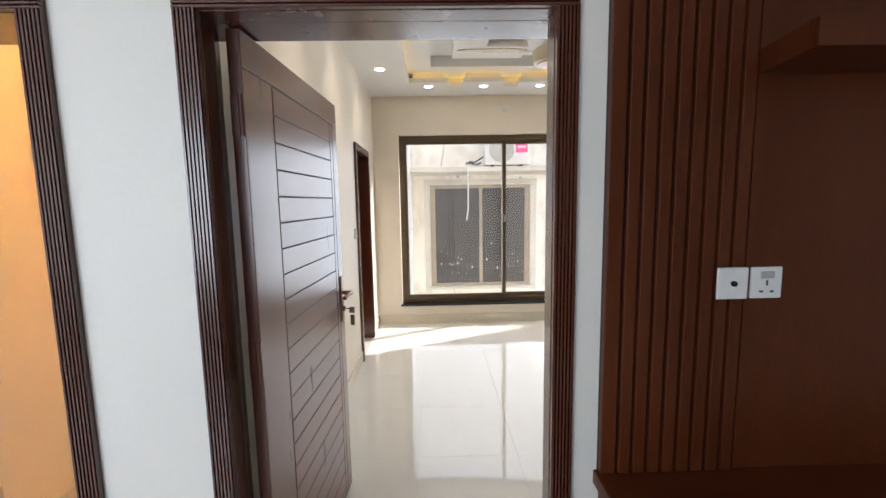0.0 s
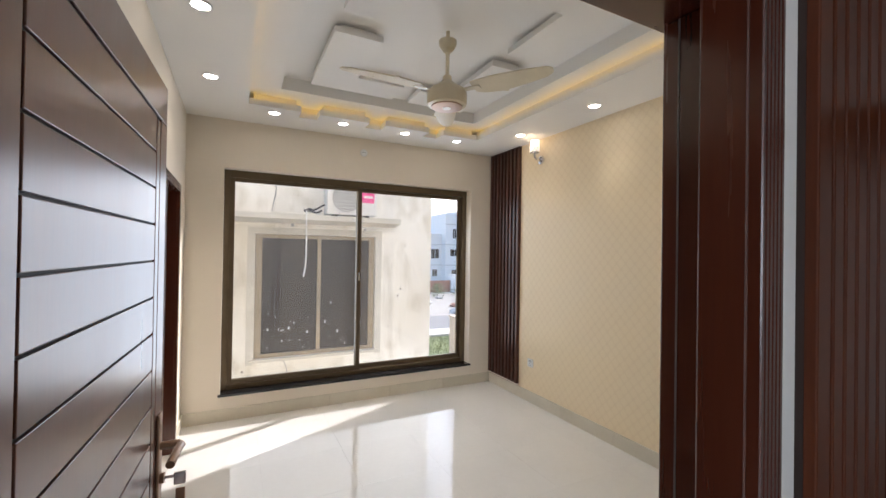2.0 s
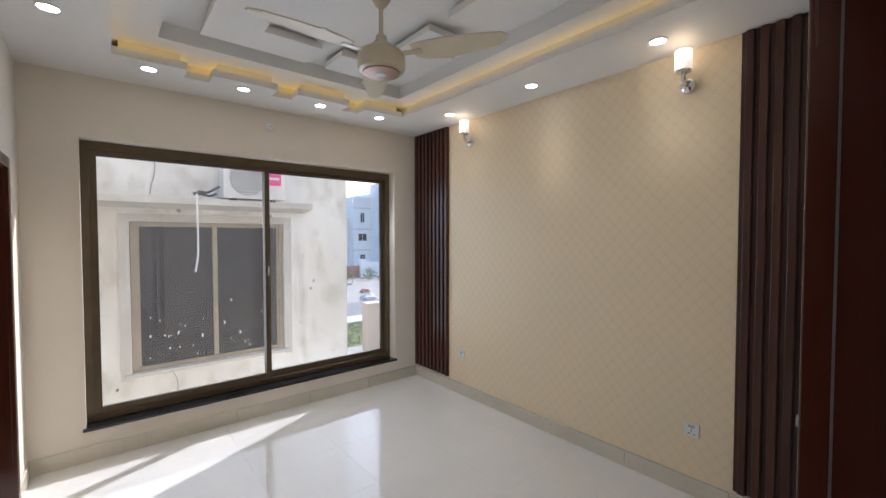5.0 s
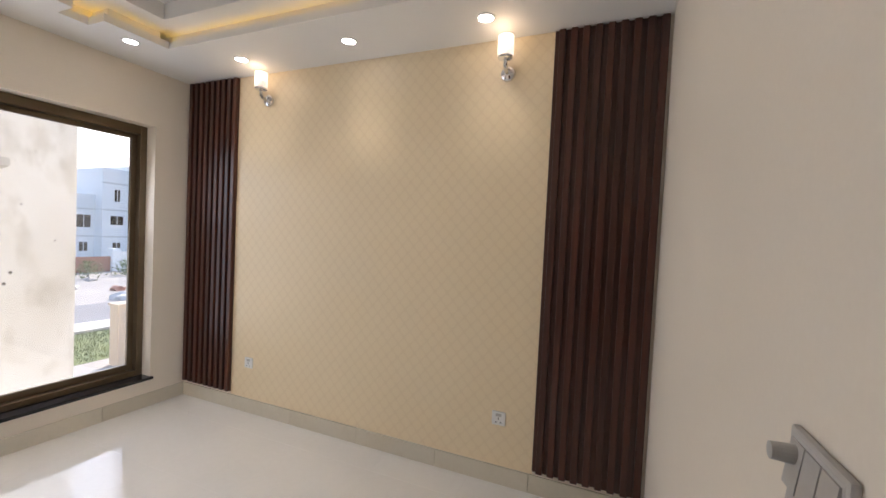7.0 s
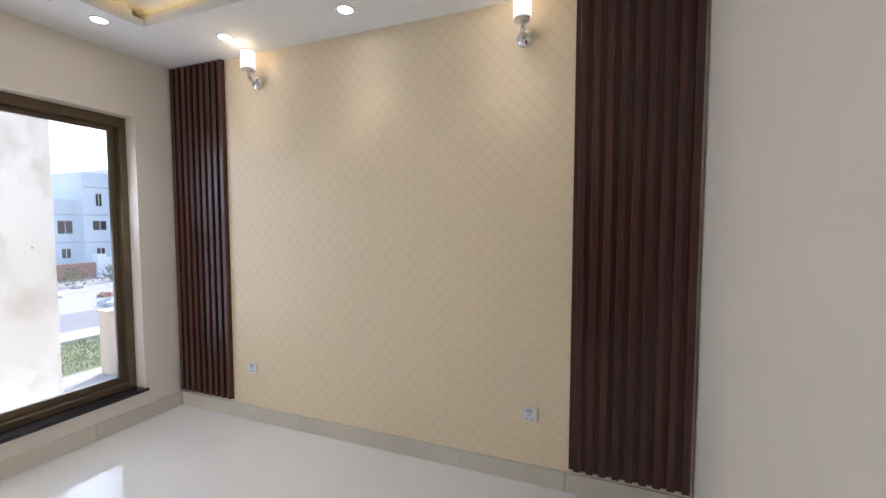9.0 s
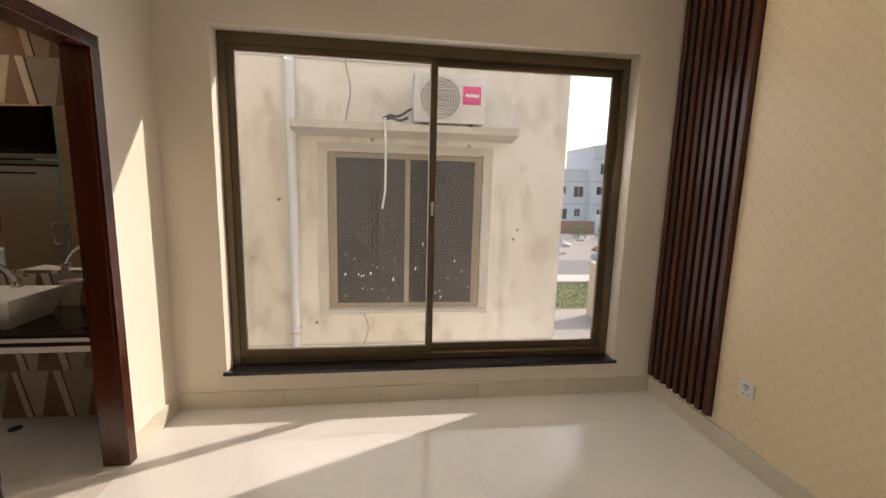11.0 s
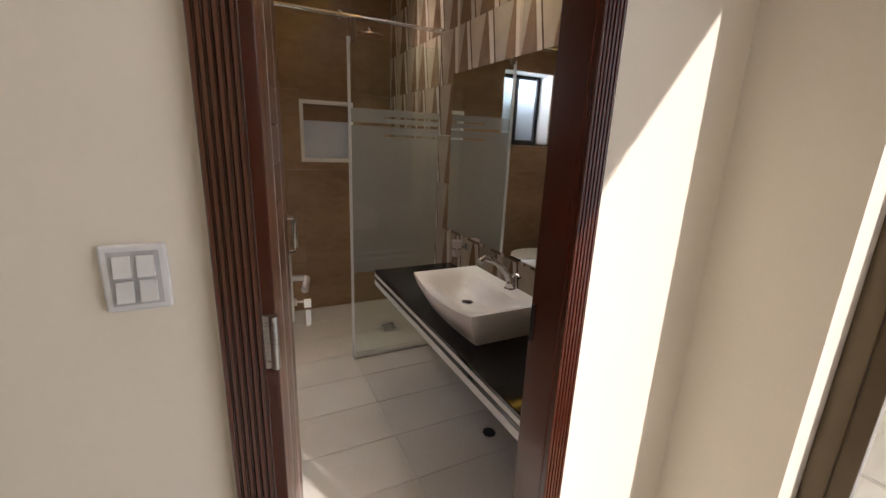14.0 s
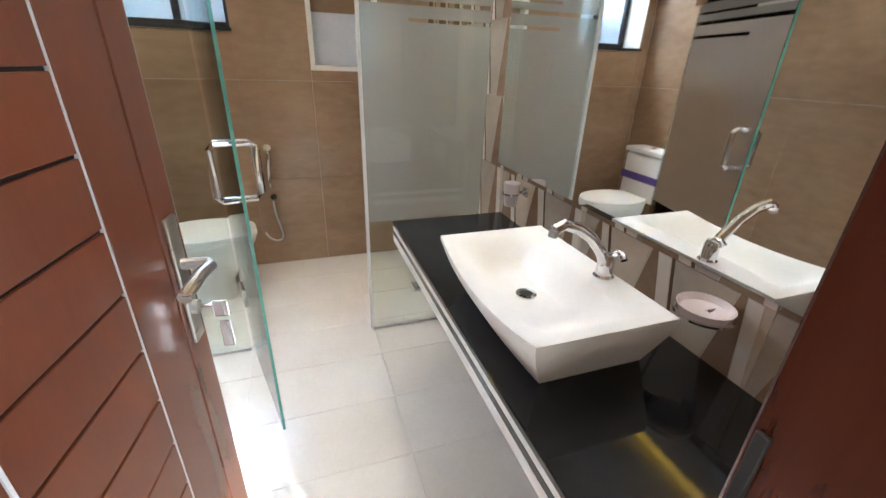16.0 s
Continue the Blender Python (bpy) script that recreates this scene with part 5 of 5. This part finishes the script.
part("cap", box(10.0, 10.9, 18.75, 19.35, -1.35, -1.27, 0.02), CREAMWALL, bw2)
part("wall", box(10.85, 30, 18.95, 19.2, -3.5, -1.6), CREAMWALL, bw2)


def far_house(x, y, wide, deep, top, cols, label, tower=0.0, balcony=False):
    """A flat-roofed house seen from its front at y; tower: the height of a stair block on the roof."""
    d = thing("house", (x, y, -3.5), label, "house", "white houses across the street")
    x0, x1 = x - wide / 2, x + wide / 2
    part("wall", box(x0, x1, y, y + deep, -3.5, top), HOUSE, d)
    for a, b, c, e in ((x0 - 0.06, x1 + 0.06, y - 0.06, y + 0.15), (x0 - 0.06, x0 + 0.15, y + 0.15, y + deep), (x1 - 0.15, x1 + 0.06, y + 0.15, y + deep)):
        part("parapet", box(a, b, c, e, top, top + 0.7), HOUSE, d)
    if tower:
        part("stair_block", box(x0 + wide * 0.1, x0 + wide * 0.55, y + 1.5, y + 5, top, top + tower, 0.02), HOUSE, d)
    floors = max(1, int((top + 3.5) / 3.3))
    for f in range(floors):
        z = -3.5 + 3.3 * f
        part("floor_band", box(x0 - 0.04, x1 + 0.04, y - 0.05, y, z + 3.05, z + 3.2), PAVE, d)
        for k in range(cols):
            xx, hw = x0 + (k + 0.5) * wide / cols, (0.42, 0.7, 0.3)[(k * 2 + f) % 3]
            low = z + (0.9, 1.3)[(k + f) % 2]
            pane_ = part("window", box(xx - hw, xx + hw, y - 0.03, y + 0.02, low, z + 2.4), FARGLASS, d)
            part("frame", box(xx - hw - 0.08, xx + hw + 0.08, y - 0.07, y + 0.01, z + 2.4, z + 2.52), HOUSE, pane_)
            part("mullion", box(xx - 0.03, xx + 0.03, y - 0.05, y - 0.031, low, z + 2.4), HOUSE, pane_)
        if balcony and f:
            part("balcony", box(x0 + wide * 0.45, x1 - 0.2, y - 1.3, y, z - 0.12, z + 0.05), HOUSE, d)
            part("balcony_wall", box(x0 + wide * 0.45, x1 - 0.2, y - 1.3, y - 1.18, z + 0.05, z + 0.95), HOUSE, d)
    return d


far_house(26.4, 62, 9.2, 10, 4.0, 4, "white flat-roofed house with dark windows across the street")
far_house(32.6, 60.5, 3.2, 9, 7.3, 1, "narrow tall white house with a broad window across the street")
far_house(40.2, 58, 12, 10, 8.0, 3, "tall white balconied house across the street", tower=2.4, balcony=True)
far_house(18.5, 84, 12, 10, 3.1, 4, "low white flat-roofed house across the street", tower=2.0)
far_house(62, 88, 16, 10, 6.4, 5, "wide white house farther down the street", balcony=True)
lw = thing("brick_garden_wall", (25, 50, -3.5), "low red brick wall on the open plot", "wall")
part("wall", box(18, 26.4, 50, 50.3, -3.5, -2.0), BRICKRED, lw)
part("post", box(26.4, 27.2, 49.7, 50.5, -3.5, -1.2), HOUSE, lw)
bwall = thing("plot_wall", (33, 49, -3.5), "white plot wall behind the open ground", "wall")
part("wall", box(27.3, 48, 49.9, 50.2, -3.5, -1.6), HOUSE, bwall)
car = thing("parked_car", (32.5, 66, -3.5), "dark grey parked car across the street", "car")
part("body", prism([(30.3, -3.1), (30.3, -2.6), (31.2, -2.5), (31.9, -2.0), (33.4, -2.0), (34.1, -2.5), (34.7, -2.6), (34.7, -3.1)], "y", 66, 67.7), CARBODY, car)
for x in (31.1, 33.9):
    part("wheel", rod((x, 65.95, -3.17), (x, 66.2, -3.17), 0.33, seg=20), RUBBER, car)
rng = random.Random(11)
for k in range(26):
    x, y, s = rng.uniform(13, 24), rng.uniform(31, 46), rng.uniform(0.2, 0.8)
    bm = bmesh.new()
    bmesh.ops.create_icosphere(bm, subdivisions=2, radius=s)
    for v in bm.verts:
        v.co *= 0.7 + 0.5 * rng.random()
        v.co.z = max(0.0, v.co.z * 0.6)
    bm.transform(Matrix.Translation((x, y, -3.5)))
    single("rubble_heap", bm, (PAVE, BRICKRED, GROUND)[k % 3], "heap of building rubble on the open plot", "rubble", "rubble heaps on the plot", base=(x, y, -3.5))
for k in range(5):
    x, y = 22 + k * 3.4, 45.5 + rng.uniform(-1, 1)
    d = thing("bush", (x, y, -3.5), "low dark green bush on the open plot", "bush", "bushes on the plot")
    part("stem", rod((x, y, -3.5), (x, y, -2.6), 0.06, 0.02, 6), GROUND, d)
    bm = bmesh.new()
    for q in range(260):
        a, r, z = rng.uniform(0, 6.28), rng.uniform(0, 1.3), rng.uniform(0.1, 1.5)
        r *= math.sqrt(max(0.05, 1 - (z / 1.7) ** 2))
        c = Vector((x + r * math.cos(a), y + r * math.sin(a), -3.5 + z))
        t = [c + Vector((rng.uniform(-0.14, 0.14), rng.uniform(-0.14, 0.14), rng.uniform(-0.14, 0.14))) for _ in range(3)]
        bm.faces.new([bm.verts.new(p) for p in t])
    part("leaves", bm, GRASS, d)


# ---- tiles ----
def tiled(parent, name, rect, step, gap, make, material):
    """Tiles of one size over a rectangle of (u0, u1, v0, v1); cut tiles at the ends get their own mesh."""
    u0, u1, v0, v1 = rect
    shared = {}
    v = v0
    while v < v1 - 0.01:
        h = min(step[1], v1 - v)
        u = u0
        while u < u1 - 0.01:
            w_ = min(step[0], u1 - u)
            key = (round(w_, 3), round(h, 3))
            if key not in shared:
                shared[key] = mesh_of(name, make(w_ - gap, h - gap), material)
            ob = new(name, shared[key])
            ob.parent = parent
            yield ob, u + gap / 2, v + gap / 2
            u += step[0]
        v += step[1]


def lay(parent, rect, step, gap, material, flat, depth=0.012, edge=0.0012):
    base = SPOTS[parent]
    for ob, u, v in tiled(parent, "tile", rect, step, gap, (lambda w_, h: box(0, w_, 0, h, -depth, 0, edge)) if flat[0] == "z" else (lambda w_, h: box(0, depth, 0, w_, 0, h, 0.0012)) if flat[0] == "x" else (lambda w_, h: box(0, w_, 0, depth, 0, h, 0.0012)), material):
        p = {"z": (u, v, flat[1]), "x": (flat[1], u, v), "y": (u, flat[1], v)}[flat[0]]
        ob.location = place(p) - base


T = 0.645
bedfloor = thing("floor_bedroom", (2.2, 4.5, 0), "glossy cream polished floor tiles with hairline joints", "floor", kind="structure")
lay(bedfloor, (XL, XR, YH, YF), (T, T), 0.0008, FLOOR, ("z", 0.0), edge=0.0004)
hallfloor = thing("floor_hall", (1, 1, 0), "glossy cream polished hall floor tiles", "floor", kind="structure")
lay(hallfloor, (-2.7, 4.2, -1.4, YH), (T, T), 0.003, FLOOR, ("z", 0.0))
sidefloor = thing("floor_side_room", (-1, 3.5, 0), "cream floor tiles of the side room", "floor", kind="structure")
lay(sidefloor, (-2.7, BX1, YH, 4.6), (T, T), 0.003, FLOOR, ("z", 0.0))
bathfloor = thing("floor_bath", (-1, 5.7, 0), "light grey rectangular bathroom floor tiles", "floor", kind="structure")
lay(bathfloor, (-2.5415, BX1 + 0.112, 4.75, NW), (T / 2, T), 0.0030, BFLOOR, ("z", -0.002))
bathwest = thing("wall_tiles_west", (-2.55, 5.7, 0), "brown travertine tiles on the shower wall", "wall", kind="structure")
G = 0.0025
for rect in ((BY0, 4.80, 0, BZ), (4.80, 5.42, 0, 1.56), (4.80, 5.42, 2.30, BZ), (5.42, 5.865, 0, BZ), (5.865, 6.315, 0, 1.355), (5.865, 6.315, 1.865, BZ), (6.315, NW, 0, BZ)):
    lay(bathwest, rect, (T * 2, T), 0.0012, TRAV, ("x", BX0 - 0.012))
bathsouth = thing("wall_tiles_south", (-1, BY0, 0), "brown travertine tiles on the bathroom wall", "wall", kind="structure")
lay(bathsouth, (BX0, BX1, 0, BZ), (T * 2, T), 0.0012, TRAV, ("y", BY0 - 0.012))
batheast = thing("wall_tiles_east", (BX1, 5, 0), "brown travertine tiles beside the doorway", "wall", kind="structure")
lay(batheast, (BY0, 5.36, 0, BZ), (T * 2, T), G, TRAV, ("x", BX1 - 0.012))
lay(batheast, (6.142, NW, 0, BZ), (T * 2, T), G, TRAV, ("x", BX1 - 0.012))
lay(batheast, (5.36, 6.142, 2.215, BZ), (T * 2, T), G, TRAV, ("x", BX1 - 0.012))

# mirror wall: tiles printed with leaning wedges and bars
bathnorth = thing("wall_tiles_north", (-1, NW, 0), "beige and brown geometric printed tiles behind the counter", "wall", kind="structure")
TW, TH = 0.645, 0.3225
WEDGES = (
    ((0.00, 0), (0.22, 0), (0.13, 1), (0.11, 1), 1), ((0.00, 0.02), (0.005, 0.02), (0.105, 1), (0.00, 1), 4), ((0.225, 0), (0.28, 0), (0.18, 1), (0.135, 1), 2),
    ((0.285, 0), (0.30, 0), (0.20, 1), (0.185, 1), 3), ((0.305, 0), (0.36, 0), (0.46, 1), (0.205, 1), 0), ((0.365, 0), (0.60, 0), (0.50, 1), (0.47, 1), 1),
    ((0.605, 0), (0.66, 0), (0.57, 1), (0.505, 1), 2), ((0.665, 0), (0.68, 0), (0.59, 1), (0.575, 1), 3), ((0.685, 0), (0.78, 0), (0.87, 1), (0.595, 1), 4),
    ((0.785, 0), (0.95, 0), (0.90, 1), (0.875, 1), 1), ((0.955, 0), (1.00, 0), (0.96, 1), (0.905, 1), 2),
)


def printed(w_, h):
    bm = box(0, w_, 0.0015, 0.012, 0, h, index=0)
    for *quad, tone in WEDGES:
        line = [(min(a * TW, w_), b * h) for a, b in quad]
        if line[1][0] - line[0][0] < 1e-4 and line[2][0] - line[3][0] < 1e-4:
            continue
        pts = [p for k, p in enumerate(line) if k == 0 or (Vector(p) - Vector(line[k - 1])).length > 1e-5]
        if (Vector(pts[0]) - Vector(pts[-1])).length < 1e-5:
            pts.pop()
        if len(pts) < 3:
            continue
        n0 = len(bm.faces)
        prism(pts, "y", 0.0, 0.003, bm)
        bm.faces.ensure_lookup_table()
        for f in bm.faces[n0:]:
            f.material_index = tone
    return bm


base = SPOTS[bathnorth]
for ob, u, v in tiled(bathnorth, "tile", (BX0, BX1, 0, BZ), (TW, TH), G, printed, [T_BEIGE, T_BROWN, T_LIGHT, T_DARK, T_GREY]):
    ob.location = place((u, NW, v)) - base
